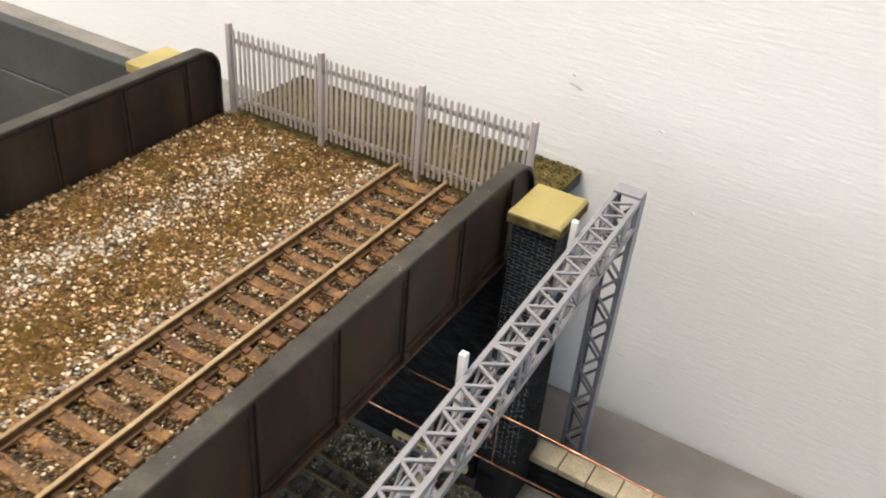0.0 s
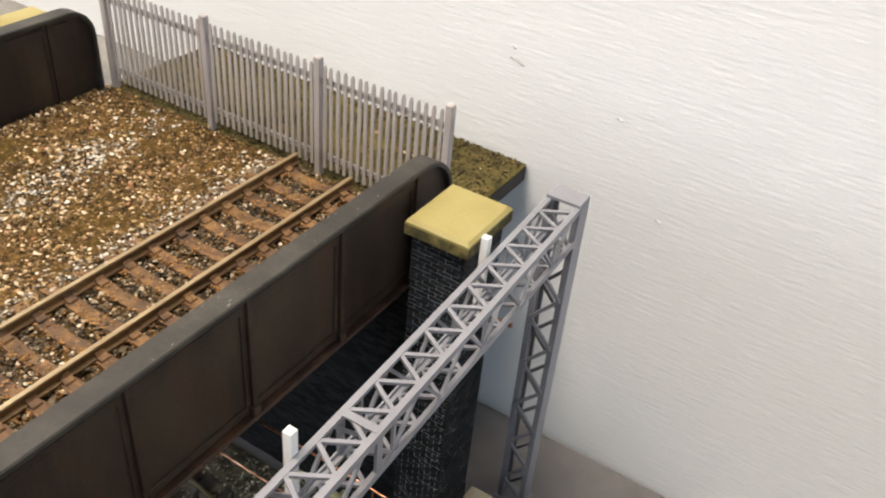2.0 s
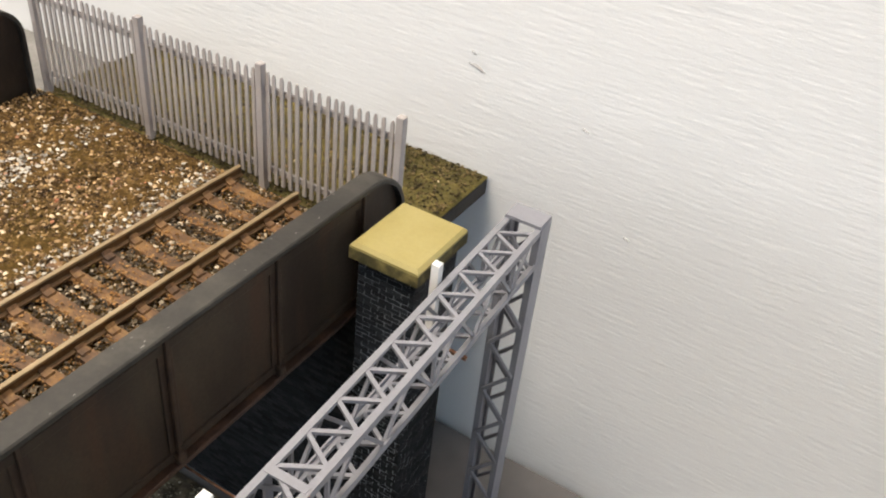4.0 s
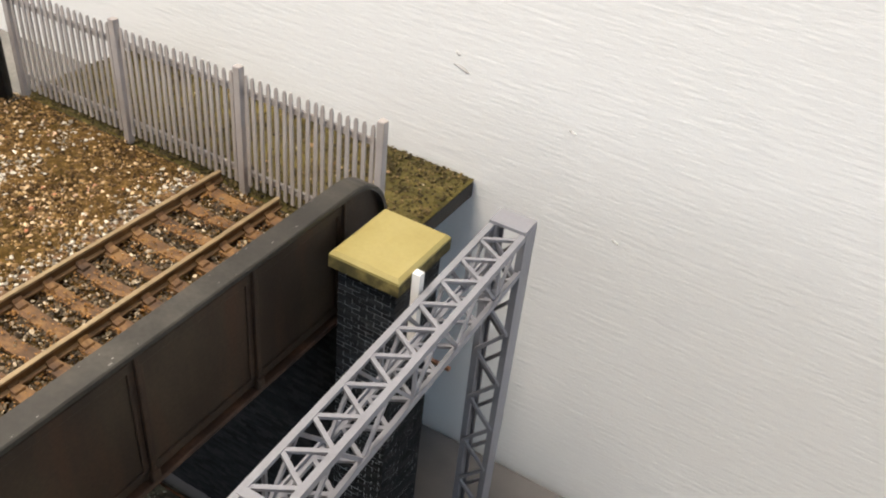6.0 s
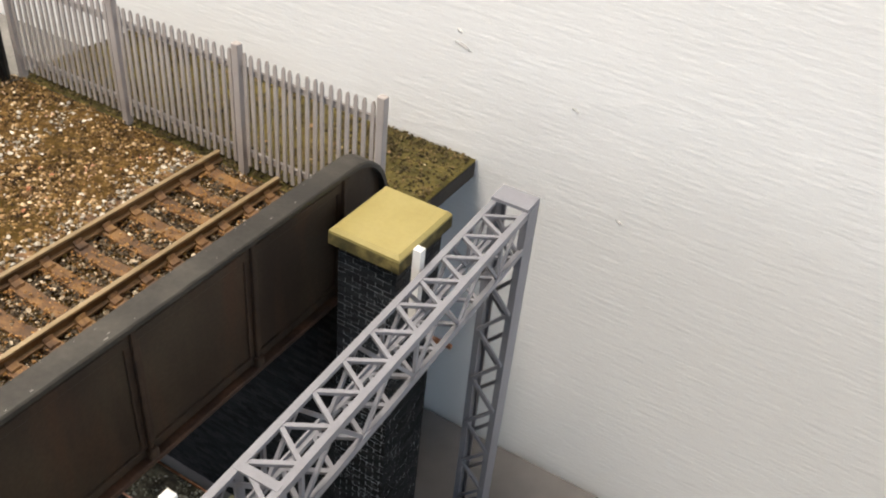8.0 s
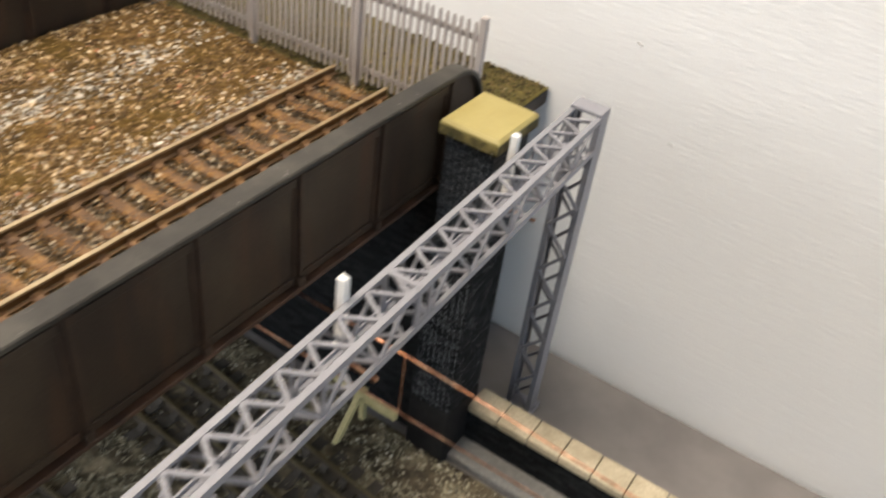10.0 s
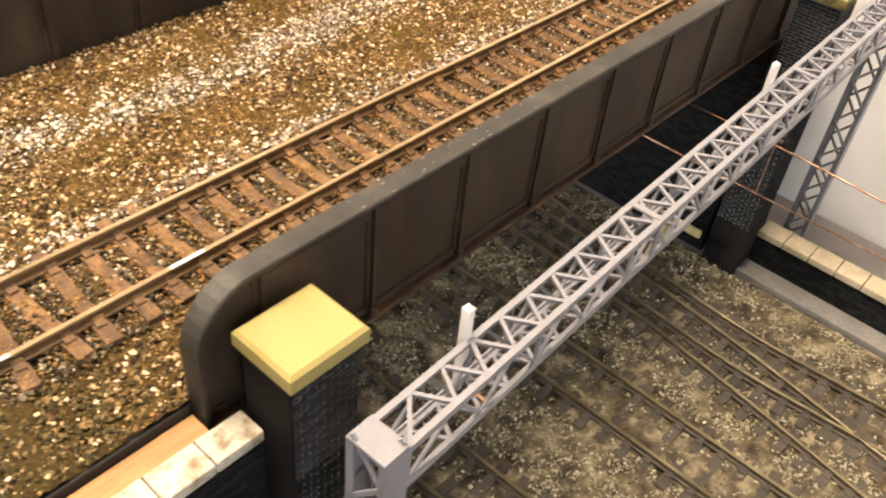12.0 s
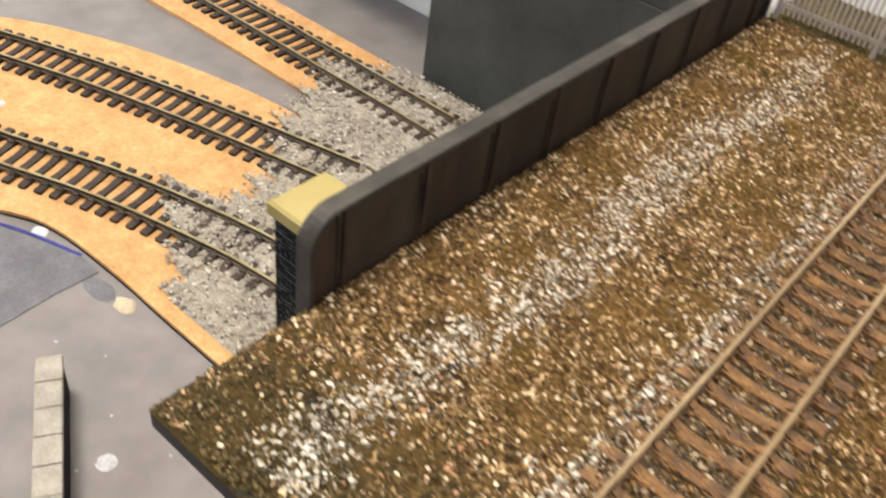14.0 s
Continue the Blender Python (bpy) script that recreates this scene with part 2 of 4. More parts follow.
ORANGE_SCATTER = island_colours("orange_scatter", [(0.0, (0.16, 0.078, 0.022)), (0.5, (0.30, 0.155, 0.05)), (1.0, (0.42, 0.24, 0.09))], 0.9)
BED_STONES = island_colours("mixed_ballast", [(0.0, (0.055, 0.046, 0.03)), (0.25, (0.16, 0.135, 0.085)), (0.5, (0.30, 0.265, 0.175)), (0.85, (0.41, 0.365, 0.25)), (1.0, (0.52, 0.48, 0.38))])
DARK_RAIL = worn("dark_rusty_rail_side", (0.030, 0.022, 0.013), (0.055, 0.040, 0.024), (0.085, 0.062, 0.036), 1500, 90, 0.6)
TALL_WALL = worn("grey_green_wall", (0.020, 0.023, 0.022), (0.034, 0.038, 0.036), (0.055, 0.06, 0.055), 900, 40, 0.6, 0.3, 0.0002)
ASH_STONES = island_colours("ash_grey_ballast", [(0.0, (0.128, 0.115, 0.093)), (0.35, (0.306, 0.281, 0.234)), (0.8, (0.476, 0.442, 0.374)), (1.0, (0.612, 0.586, 0.527))])
SIGN = worn("cream_sign_paint", (0.42, 0.36, 0.17), (0.50, 0.44, 0.22), (0.56, 0.50, 0.27), 1200, 90, 0.6)
SIGN_INK = worn("dark_sign_paint", (0.02, 0.018, 0.014), (0.03, 0.026, 0.02), (0.04, 0.035, 0.028), 1200, 90, 0.6)
ORANGE = worn("orange_strip_paint", (0.08, 0.030, 0.014), (0.15, 0.050, 0.020), (0.24, 0.085, 0.032), 1200, 160, 0.7)
BLUE_INK = worn("blue_marker_ink", (0.012, 0.016, 0.12), (0.02, 0.025, 0.2), (0.03, 0.04, 0.26), 1200, 120, 0.4)
GLUE = worn("dried_white_glue", (0.38, 0.39, 0.42), (0.48, 0.49, 0.52), (0.58, 0.59, 0.62), 900, 140, 0.3)
DARK_GREY = worn("dark_floor_grey", (0.085, 0.088, 0.10), (0.12, 0.122, 0.135), (0.16, 0.162, 0.17), 900, 90, 0.35)
# Warm glow for the underside of the added overhead light box.
OVERHEAD_GLOW, _t, _b = material("overhead_fill_glow")
_b.inputs["Emission Color"].default_value, _b.inputs["Emission Strength"].default_value = (1.0, 0.88, 0.72, 1), 6.0
# Cool glow for the faces of the two added side panels.
PANEL_GLOW, _t, _b = material("fill_panel_glow")
_b.inputs["Emission Color"].default_value, _b.inputs["Emission Strength"].default_value = (0.8, 0.9, 1.0, 1), 2.0

# ---- mesh helpers; all lengths in millimetres ----
class Shape:
    """Collects faces, and links them as one mesh object."""

    def __init__(self):
        self.v, self.f = [], []

    def add(self, verts, faces):
        n = len(self.v)
        self.v += [tuple(p) for p in verts]
        self.f += [[n + i for i in f] for f in faces]
        return self

    def box(self, x0, x1, y0, y1, z0, z1, c=0.0):
        """A box; c rounds its edges off with a chamfer."""
        if c <= 0:
            p = [(x, y, z) for z in (z0, z1) for x, y in ((x0, y0), (x1, y0), (x1, y1), (x0, y1))]
            return self.add(p, [(3, 2, 1, 0), (4, 5, 6, 7), (0, 1, 5, 4), (1, 2, 6, 5), (2, 3, 7, 6), (3, 0, 4, 7)])
        bm = bmesh.new()
        bmesh.ops.create_cube(bm, size=1)
        for v in bm.verts:
            v.co = Vector(((x0 + x1) / 2 + v.co.x * (x1 - x0), (y0 + y1) / 2 + v.co.y * (y1 - y0), (z0 + z1) / 2 + v.co.z * (z1 - z0)))
        bmesh.ops.bevel(bm, geom=bm.edges[:], offset=c, segments=2, profile=0.5, affect="EDGES")
        return self.take(bm)

    def take(self, bm):
        bm.verts.index_update()
        self.add([v.co for v in bm.verts], [[v.index for v in f.verts] for f in bm.faces])
        bm.free()
        return self

    def bar(self, a, b, w, h, up=(0, 0, 1)):
        """A straight square bar from a to b, w across and h along up."""
        a, b, up = Vector(a), Vector(b), Vector(up)
        d = (b - a).normalized()
        s = d.cross(up).normalized()
        u = s.cross(d).normalized()
        p = [e + s * (w / 2 * i) + u * (h / 2 * j) for e in (a, b) for i, j in ((-1, -1), (1, -1), (1, 1), (-1, 1))]
        return self.add(p, [(0, 1, 2, 3), (7, 6, 5, 4), (4, 5, 1, 0), (5, 6, 2, 1), (6, 7, 3, 2), (7, 4, 0, 3)])

    def prism(self, outline, a, b, axis):
        """An outline of 2D points drawn out along an axis from a to b."""
        put = {"x": lambda p, d: (d, p[0], p[1]), "y": lambda p, d: (p[0], d, p[1]), "z": lambda p, d: (p[0], p[1], d)}[axis]
        n = len(outline)
        v = [put(p, d) for d in (a, b) for p in outline]
        return self.add(v, [list(range(n))[::-1], list(range(n, 2 * n))] + [(i, (i + 1) % n, n + (i + 1) % n, n + i) for i in range(n)])

    def sweep(self, line, section):
        """A section of (sideways, up) points drawn along a line on the level."""
        n, m = len(section), len(line)
        v = []
        for i, p in enumerate(line):
            d = (Vector(line[min(i + 1, m - 1)]) - Vector(line[max(i - 1, 0)])).normalized()
            s = Vector((d.y, -d.x, 0)).normalized()
            v += [Vector(p) + s * a + Vector((0, 0, b)) for a, b in section]
        f = [(i * n + j, i * n + (j + 1) % n, (i + 1) * n + (j + 1) % n, (i + 1) * n + j) for i in range(m - 1) for j in range(n)]
        return self.add(v, f + [list(range(n))[::-1], list(range((m - 1) * n, m * n))])

    def ob(self, name, mat, parent=None, label="", smooth=False):
        me = bpy.data.meshes.new(name)
        me.from_pydata([(x * MM, y * MM, z * MM) for x, y, z in self.v], [], self.f)
        bm = bmesh.new()
        bm.from_mesh(me)
        bmesh.ops.recalc_face_normals(bm, faces=bm.faces)
        bm.to_mesh(me)
        bm.free()
        me.materials.append(mat)
        if smooth:
            me.shade_smooth()
        o = new(name, me)
        o.parent = parent
        if label:
            o["label"] = label
        return o


def thing(name, x, y, z, label, category, group="", kind=""):
    """An empty at a thing's base."""
    e = new(name)
    e.location = (x * MM, y * MM, z * MM)
    e.empty_display_size = 0.005
    return tagged(e, label, category, group, kind)


def under(ob, parent):
    """Parents a part that was made in the world's millimetres."""
    ob.parent = parent
    ob.matrix_parent_inverse = Matrix.Translation(-Vector(parent.location))
    return ob


def in_thing(shape, name, mat, parent, label="", smooth=False):
    return under(shape.ob(name, mat, None, label, smooth), parent)


def grains(name, places, sizes, mat, seed):
    """Many small uneven stones in one mesh."""
    rng = np.random.default_rng(seed)
    n = len(places)
    ring = np.array([(1, 0, 0), (0.31, 0.95, 0), (-0.81, 0.59, 0), (-0.81, -0.59, 0), (0.31, -0.95, 0), (0.1, 0.1, 0.8), (0, 0, -0.8)])
    v = ring[None] * rng.uniform(0.65, 1.3, (n, 7, 1))
    v[:, :, 0] *= rng.uniform(0.8, 1.5, (n, 1))
    a, b = rng.uniform(0, 6.283, (n, 1)), rng.uniform(-0.6, 0.6, (n, 1))
    y, z = v[:, :, 1] * np.cos(b) - v[:, :, 2] * np.sin(b), v[:, :, 1] * np.sin(b) + v[:, :, 2] * np.cos(b)
    x = v[:, :, 0]
    v = np.stack([x * np.cos(a) - y * np.sin(a), x * np.sin(a) + y * np.cos(a), z], -1) * sizes[:, None, None] / 2 + places[:, None]
    faces = np.array([(0, 1, 5), (1, 2, 5), (2, 3, 5), (3, 4, 5), (4, 0, 5), (1, 0, 6), (2, 1, 6), (3, 2, 6), (4, 3, 6), (0, 4, 6)])
    f = (faces[None] + 7 * np.arange(n)[:, None, None]).reshape(-1, 3)
    me = bpy.data.meshes.new(name)
    me.from_pydata(v.reshape(-1, 3) * MM, [], f.tolist())
    me.materials.append(mat)
    return new(name, me)


def rough_sheet(name, x0, x1, y0, y1, z, step, height, mat, seed, edge=2.0, keep=None):
    """An uneven sheet of scatter on a board, thinning out at its edges."""
    nx, ny = int((x1 - x0) / step) + 1, int((y1 - y0) / step) + 1
    xs, ys = np.linspace(x0, x1, nx), np.linspace(y0, y1, ny)
    rng = np.random.default_rng(seed)
    h = rng.uniform(-1, 1, (nx, ny)) * 0.45
    for cell in (4, 12):
        g = rng.uniform(-1, 1, (nx // cell + 3, ny // cell + 3))
        u, w = np.arange(nx) / cell, np.arange(ny) / cell
        i, j, a, b = u.astype(int), w.astype(int), (u % 1)[:, None], (w % 1)[None]
        h += 0.5 * ((g[i][:, j] * (1 - a) + g[i + 1][:, j] * a) * (1 - b) + (g[i][:, j + 1] * (1 - a) + g[i + 1][:, j + 1] * a) * b)
    X, Y = np.meshgrid(xs, ys, indexing="ij")
    rim = np.clip(np.minimum.reduce([X - x0, x1 - X, Y - y0, y1 - Y]) / edge, 0, 1)
    Z = z + h * height * rim - (1 - rim) * height * 0.7
    v = np.stack([X, Y, Z], -1).reshape(-1, 3)
    f = [(i * ny + j, (i + 1) * ny + j, (i + 1) * ny + j + 1, i * ny + j + 1) for i in range(nx - 1) for j in range(ny - 1) if keep is None or keep(xs[i], ys[j])]
    me = bpy.data.meshes.new(name)
    me.from_pydata(v * MM, [], f)
    me.materials.append(mat)
    me.shade_smooth()
    return new(name, me)


def arc(points, n=8):
    """A smooth line through a few points (Catmull-Rom)."""
    p = [Vector(q) for q in points]
    p = [2 * p[0] - p[1]] + p + [2 * p[-1] - p[-2]]
    out = []
    for i in range(1, len(p) - 2):
        for k in range(n):
            t = k / n
            out.append(0.5 * (2 * p[i] + (p[i + 1] - p[i - 1]) * t + (2 * p[i - 1] - 5 * p[i] + 4 * p[i + 1] - p[i + 2]) * t * t + (3 * p[i] - p[i - 1] - 3 * p[i + 1] + p[i + 2]) * t ** 3))
    return out + [p[-2]]

# ---- the room ----
WALL_Y = 248.0
FLOOR_Z = 10.0


def slab(name, x0, x1, y0, y1, z0, z1, mat, label, category):
    o = Shape().box(x0, x1, y0, y1, z0, z1).ob(name, mat)
    return tagged(o, label, category, kind="structure")


slab("wall_north", -2500, 2050, WALL_Y, WALL_Y + 100, -900, 1450, WALL, "white painted room wall with brush marks behind the layout", "wall")
slab("wall_south", -2500, 2050, -2600, -2500, -900, 1450, ROOM, "plain pale plaster room wall", "wall")
slab("wall_west", -2600, -2500, -2600, 346, -900, 1450, ROOM, "plain pale plaster room wall", "wall")
slab("wall_east", 2050, 2150, -2600, 346, -900, 1450, ROOM, "plain pale plaster room wall", "wall")
# Unseen framed panel, made up to go with the east fill.
win = thing("east_fill_panel", 2048, -900, 250, "added unseen glowing panel in a white frame", "window", kind="structure")
for y0, y1, z0, z1 in ((-1350, -1300, 250, 1250), (-500, -450, 250, 1250), (-1300, -500, 250, 300), (-1300, -500, 1200, 1250)):
    in_thing(Shape().box(2028, 2048, y0, y1, z0, z1, 3), "frame_bar", WHITE, win)
in_thing(Shape().box(2042, 2046, -1300, -500, 300, 1200), "pane", PANEL_GLOW, win, "glowing face of the added panel")
# Unseen framed panel, made up to go with the west fill.
win = thing("west_fill_panel", -2498, -550, 120, "added unseen glowing panel in a white frame", "window", kind="structure")
for y0, y1, z0, z1 in ((-930, -880, 120, 880), (-220, -170, 120, 880), (-880, -220, 120, 170), (-880, -220, 830, 880)):
    in_thing(Shape().box(-2498, -2478, y0, y1, z0, z1, 3), "frame_bar", WHITE, win)
in_thing(Shape().box(-2496, -2492, -880, -220, 170, 830), "pane", PANEL_GLOW, win, "glowing face of the added panel")
slab("ceiling", -2600, 2150, -2600, 346, 1450, 1500, ROOM, "plain pale ceiling", "ceiling")
slab("floor", -2600, 2150, -2600, 346, -950, -900, CARPET, "brown carpeted room floor", "floor")
slab("baseboard_table", -900, 700, -420, WALL_Y - 1.7, FLOOR_Z - 18, FLOOR_Z, BOARD, "grey painted layout board against the wall", "ground")
table = thing("table_frame", -100, -80, -900, "plain wooden frame carrying the layout board", "table")
for lx in (-860, 620):
    for ly in (-380, 180):
        in_thing(Shape().box(lx, lx + 45, ly, ly + 45, -900, FLOOR_Z - 18, 3), "leg", WOOD, table)

# Unseen light box, made up to go with the overhead key light.
lamp = thing("overhead_fill_box", -340, -120, 1262, "added unseen warm light box under the ceiling", "lamp")
in_thing(Shape().box(-610, -70, -340, 100, 1252, 1280, 4), "housing", WHITE, lamp)
in_thing(Shape().box(-590, -90, -320, 80, 1245, 1251), "diffuser", OVERHEAD_GLOW, lamp, "glowing underside of the added light box")
in_thing(Shape().bar((-340, -120, 1280), (-340, -120, 1450), 8, 8, (1, 0, 0)), "cord", WHITE, lamp)

# ---- upper deck of the bridge ----
DX0, DX1, DY0, DY1, DECK = -190.4, -74.6, -59.0, WALL_Y - 0.4, 102.0
deck = Shape().box(DX0, -76.8, DY0, -25.4, DECK - 5.5, DECK - 0.8, 0.5).box(DX0, -77.0, -25.4, 207.0, DECK - 5.5, DECK - 0.8).box(DX0, DX1, 207.0, DY1, DECK - 5.5, DECK - 0.8, 0.5).ob("deck_board", DECK_EDGE)
tagged(deck, "black edged board carrying the upper track", "ground", kind="structure")
tagged(rough_sheet("deck_scatter", DX0, DX1, DY0, 208.0, DECK, 0.9, 1.15, SCATTER, 3, keep=lambda x, y: x < -78.2), "coarse brown earth scatter on the bridge deck", "ground cover", kind="structure")
tagged(rough_sheet("moss_scatter", DX0, DX1, 208.0, DY1, DECK - 0.1, 0.9, 0.6, MOSS, 4), "olive green moss scatter behind the fence", "ground cover", kind="structure")

RAIL_L, RAIL_R, RAIL_TOP, RY0, RY1 = -119.3, -101.9, 106.5, -48.6, 206.4
SLEEPER_PITCH = 7.135
rng = np.random.default_rng(7)


def strew(n, x0, x1, y0, y1, z, small, big, keep):
    p = np.stack([rng.uniform(x0, x1, n), rng.uniform(y0, y1, n), np.full(n, z)], -1)
    p = p[keep(p[:, 0], p[:, 1])]
    s = small + (big - small) * rng.random(len(p)) ** 2.8
    p[:, 2] += s * 0.18 + rng.uniform(-0.2, 0.35, len(p))
    return p, s


def in_track(x, y):
    return (x > RAIL_L - 7.0) & (x < RAIL_R + 7.0) & (y > RY0 + 2)


def clumps(x, y):
    """Where the stones lie thick and where the bare earth shows."""
    w = np.sin(x * 0.23 + 1.9 * np.sin(y * 0.11)) + np.sin(y * 0.29 + 2.1 * np.sin(x * 0.17)) + 0.8 * np.sin(0.55 * x + 0.41 * y) + 0.7 * np.sin(0.47 * y - 0.73 * x) + 0.5 * np.sin(1.3 * x + 0.9 * y)
    return np.clip(0.62 + 0.24 * w, 0.2, 1)


def pale_lane(x, y):
    return np.exp(-((x - (-161.0 + 2.0 * np.sin(y * 0.05))) / 6.5) ** 2)


p, s = strew(66000, DX0 + 1, DX1 - 4, DY0 + 1, 207, DECK, 0.26, 1.32, lambda x, y: (~in_track(x, y)) & (rng.random(len(x)) < np.maximum(clumps(x, y), 0.95 * (x < DX0 + 5))) & (rng.random(len(x)) > 0.7 * pale_lane(x, y)) & ((y > -30) | (rng.random(len(x)) > 0.45)) & (rng.random(len(x)) < np.clip((212 - y) / 28, 0.25, 1)) & (x < -77.3))
tagged(grains("tan_stones", p, s, TAN_STONES, 11), "loose tan and cream ballast stones on the deck", "ballast", kind="stuff")
p, s = strew(60000, DX0 + 1, DX1 - 5, DY0 + 6, 206, DECK, 0.3, 1.3, lambda x, y: (~in_track(x, y)) & (rng.random(len(x)) < 0.75 * pale_lane(x, y) * clumps(x + 40, y) ** 0.5 * np.clip((215 - y) / 90, 0.4, 1) + 0.25 * np.exp(-((x - RAIL_L + 11) / 4.0) ** 2)))
q, r = strew(30000, -178, -144, DY0 + 6, 206, DECK + 0.15, 0.3, 1.25, lambda x, y: rng.random(len(x)) < 0.8 * pale_lane(x, y) * np.clip((215 - y) / 90, 0.3, 1) * (0.7 + 0.3 * np.sin(y * 0.11)))
p, s = np.concatenate([p, q]), np.concatenate([s, r])
tagged(grains("pale_stones", p, s, PALE_STONES, 12), "pale grey ballast stones in a worn lane", "ballast", kind="stuff")
p, s = strew(72000, DX0 + 0.5, DX1 - 0.5, DY0 + 0.5, 207, DECK + 0.1, 0.4, 1.1, lambda x, y: ((~in_track(x, y)) | (rng.random(len(x)) < 0.5)) & (x < -77.3) & (rng.random(len(x)) < np.clip((y + 48) / 35, 0.12, 1)))
tagged(grains("brown_crumbs", p, s, CRUMBS, 16), "coarse brown earth crumbs between the stones", "scatter", kind="stuff")
p, s = strew(16000, DX0 + 0.5, DX1 - 0.5, DY0 + 0.5, -12, DECK + 0.1, 0.4, 1.15, lambda x, y: (rng.random(len(x)) < np.clip((-y - 10) / 35, 0, 0.9)) & (x < -77.3))
tagged(grains("olive_crumbs", p, s, MOSS_CRUMBS, 18), "dark olive earth crumbs at the open end of the deck", "scatter", kind="stuff")
p, s = strew(9000, DX0 + 0.5, DX1 - 0.5, 208, DY1 - 0.5, DECK - 0.1, 0.4, 1.2, lambda x, y: x < 0)
tagged(grains("moss_crumbs", p, s, MOSS_CRUMBS, 17), "coarse olive moss crumbs behind the fence", "scatter", kind="stuff")
p, s = strew(24000, RAIL_L - 7.5, RAIL_R + 7.0, RY0 + 2, 206, DECK + 0.85, 0.35, 1.25, lambda x, y: (np.abs(((y - RY0 - 7.7) % SLEEPER_PITCH + SLEEPER_PITCH / 2) % SLEEPER_PITCH - SLEEPER_PITCH / 2) > 1.55) | (rng.random(len(x)) < 0.16) | (x < RAIL_L - 3.5))
tagged(grains("track_stones", p, s, TRACK_STONES, 13), "grey and brown ballast stones between the sleepers", "ballast", kind="stuff")
p, s = strew(26000, RAIL_L - 3.0, RAIL_R + 6.5, RY0 + 3, 205, DECK + 1.6, 0.25, 0.75, lambda x, y: np.abs(((y - RY0 - 6.1) % SLEEPER_PITCH + SLEEPER_PITCH / 2) % SLEEPER_PITCH - SLEEPER_PITCH / 2) < 0.5 + 2.4 * (rng.random(len(x)) < 0.3))
tagged(grains("orange_grains", p, s, ORANGE_SCATTER, 15), "fine rusty scatter clinging to the sleeper edges", "scatter", kind="stuff")
p, s = strew(7500, RAIL_L - 8.0, RAIL_L - 1.3, RY0 + 8, 205, DECK + 1.45, 0.4, 1.3, lambda x, y: rng.random(len(x)) < np.clip(0.25 + 0.13 * (RAIL_L - x), 0, 1))
half = len(p) * 2 // 5
tagged(grains("shoulder_crumbs", p[half:], s[half:], CRUMBS, 20), "brown earth crumbs heaped over the sleeper ends", "scatter", kind="stuff")
tagged(grains("shoulder_stones", p[:half], s[:half], PALE_STONES, 19), "pale ballast heaped over the sleeper ends", "ballast", kind="stuff")
p, s = strew(320, DX0 + 4, DX1 - 2, 209, 240, DECK, 0.5, 1.5, lambda x, y: (np.abs(x + 105) < 14) | (rng.random(len(x)) < 0.06))
tagged(grains("scattered_stones", p, s, TAN_STONES, 14), "few tan stones on the moss behind the fence", "ballast", kind="stuff")

# ---- upper track ----
SECTION_FOOT = [(-1.0, -2.6), (1.0, -2.6), (1.0, -2.2), (0.32, -1.9), (0.32, -0.75), (0.5, -0.55), (-0.5, -0.55), (-0.32, -0.75), (-0.32, -1.9), (-1.0, -2.2)]
SECTION_HEAD = [(-0.5, -0.55), (0.5, -0.55), (0.5, -0.08), (0.38, 0.0), (-0.38, 0.0), (-0.5, -0.08)]


def sleeper_shape(length=30.0, width=3.0, top=-2.65, gauge=17.4, chairs=True):
    """A sleeper along x, dished in the middle, with rail chairs; the rail's top is z 0."""
    s = Shape()
    half = length / 2
    out = [(-half, top - 1.4), (half, top - 1.4), (half, top - 0.15), (half - 0.3, top), (7.2, top), (5.2, top - 0.3), (2.6, top - 0.62), (0, top - 0.72), (-2.6, top - 0.62), (-5.2, top - 0.3), (-7.2, top), (-half + 0.3, top), (-half, top - 0.15)]
    s.prism(out, -width / 2, width / 2, "y")
    if chairs:
        for side in (-1, 1):
            g = side * gauge / 2
            for i in (-1, 1):
                s.prism([(g + i * 0.4, top + 0.02), (g + i * 2.3, top + 0.02), (g + i * 2.1, top + 0.45), (g + i * 1.0, top + 0.8), (g + i * 0.45, top + 1.5)], -width * 0.34, width * 0.34, "y")
    return s


track = thing("railway_track", (RAIL_L + RAIL_R) / 2, 80, DECK, "rusty single railway track with brown sleepers on ballast", "railway track")
for x, far in ((RAIL_L, RY1), (RAIL_R, RY1 - 0.4)):
    near = RY0 if x == RAIL_L else RY0 + 1.0
    line = [(x, near, RAIL_TOP), (x, far, RAIL_TOP)]
    rail = in_thing(Shape().sweep(line, SECTION_FOOT), "rail", RAIL_SIDE, track, "rust brown steel rail")
    head = Shape().sweep(line, SECTION_HEAD).ob("rail_head", RAIL_HEAD, None, "shiny worn rail top")
    head.parent = rail
joiner = Shape().sweep([(RAIL_R, -11.5, RAIL_TOP + 0.04), (RAIL_R, -4.0, RAIL_TOP + 0.04)], SECTION_HEAD)
in_thing(joiner, "bright_rail_length", SILVER, track, "bare bright metal length of rail top")
# Silver rail tips, drawn out to put the highlight into the colour.
for x, a in ((RAIL_L, RY0), (RAIL_R, RY0 + 1)):
    in_thing(Shape().sweep([(x, a - 0.03, RAIL_TOP + 0.03), (x, a + 5.0, RAIL_TOP + 0.03)], SECTION_HEAD), "rail_end_highlight", SILVER, track, "silver rail end with its highlight in the colour")
pattern = sleeper_shape().ob("sleeper", SLEEPER)
k = 0
y = RY0 + 7.7
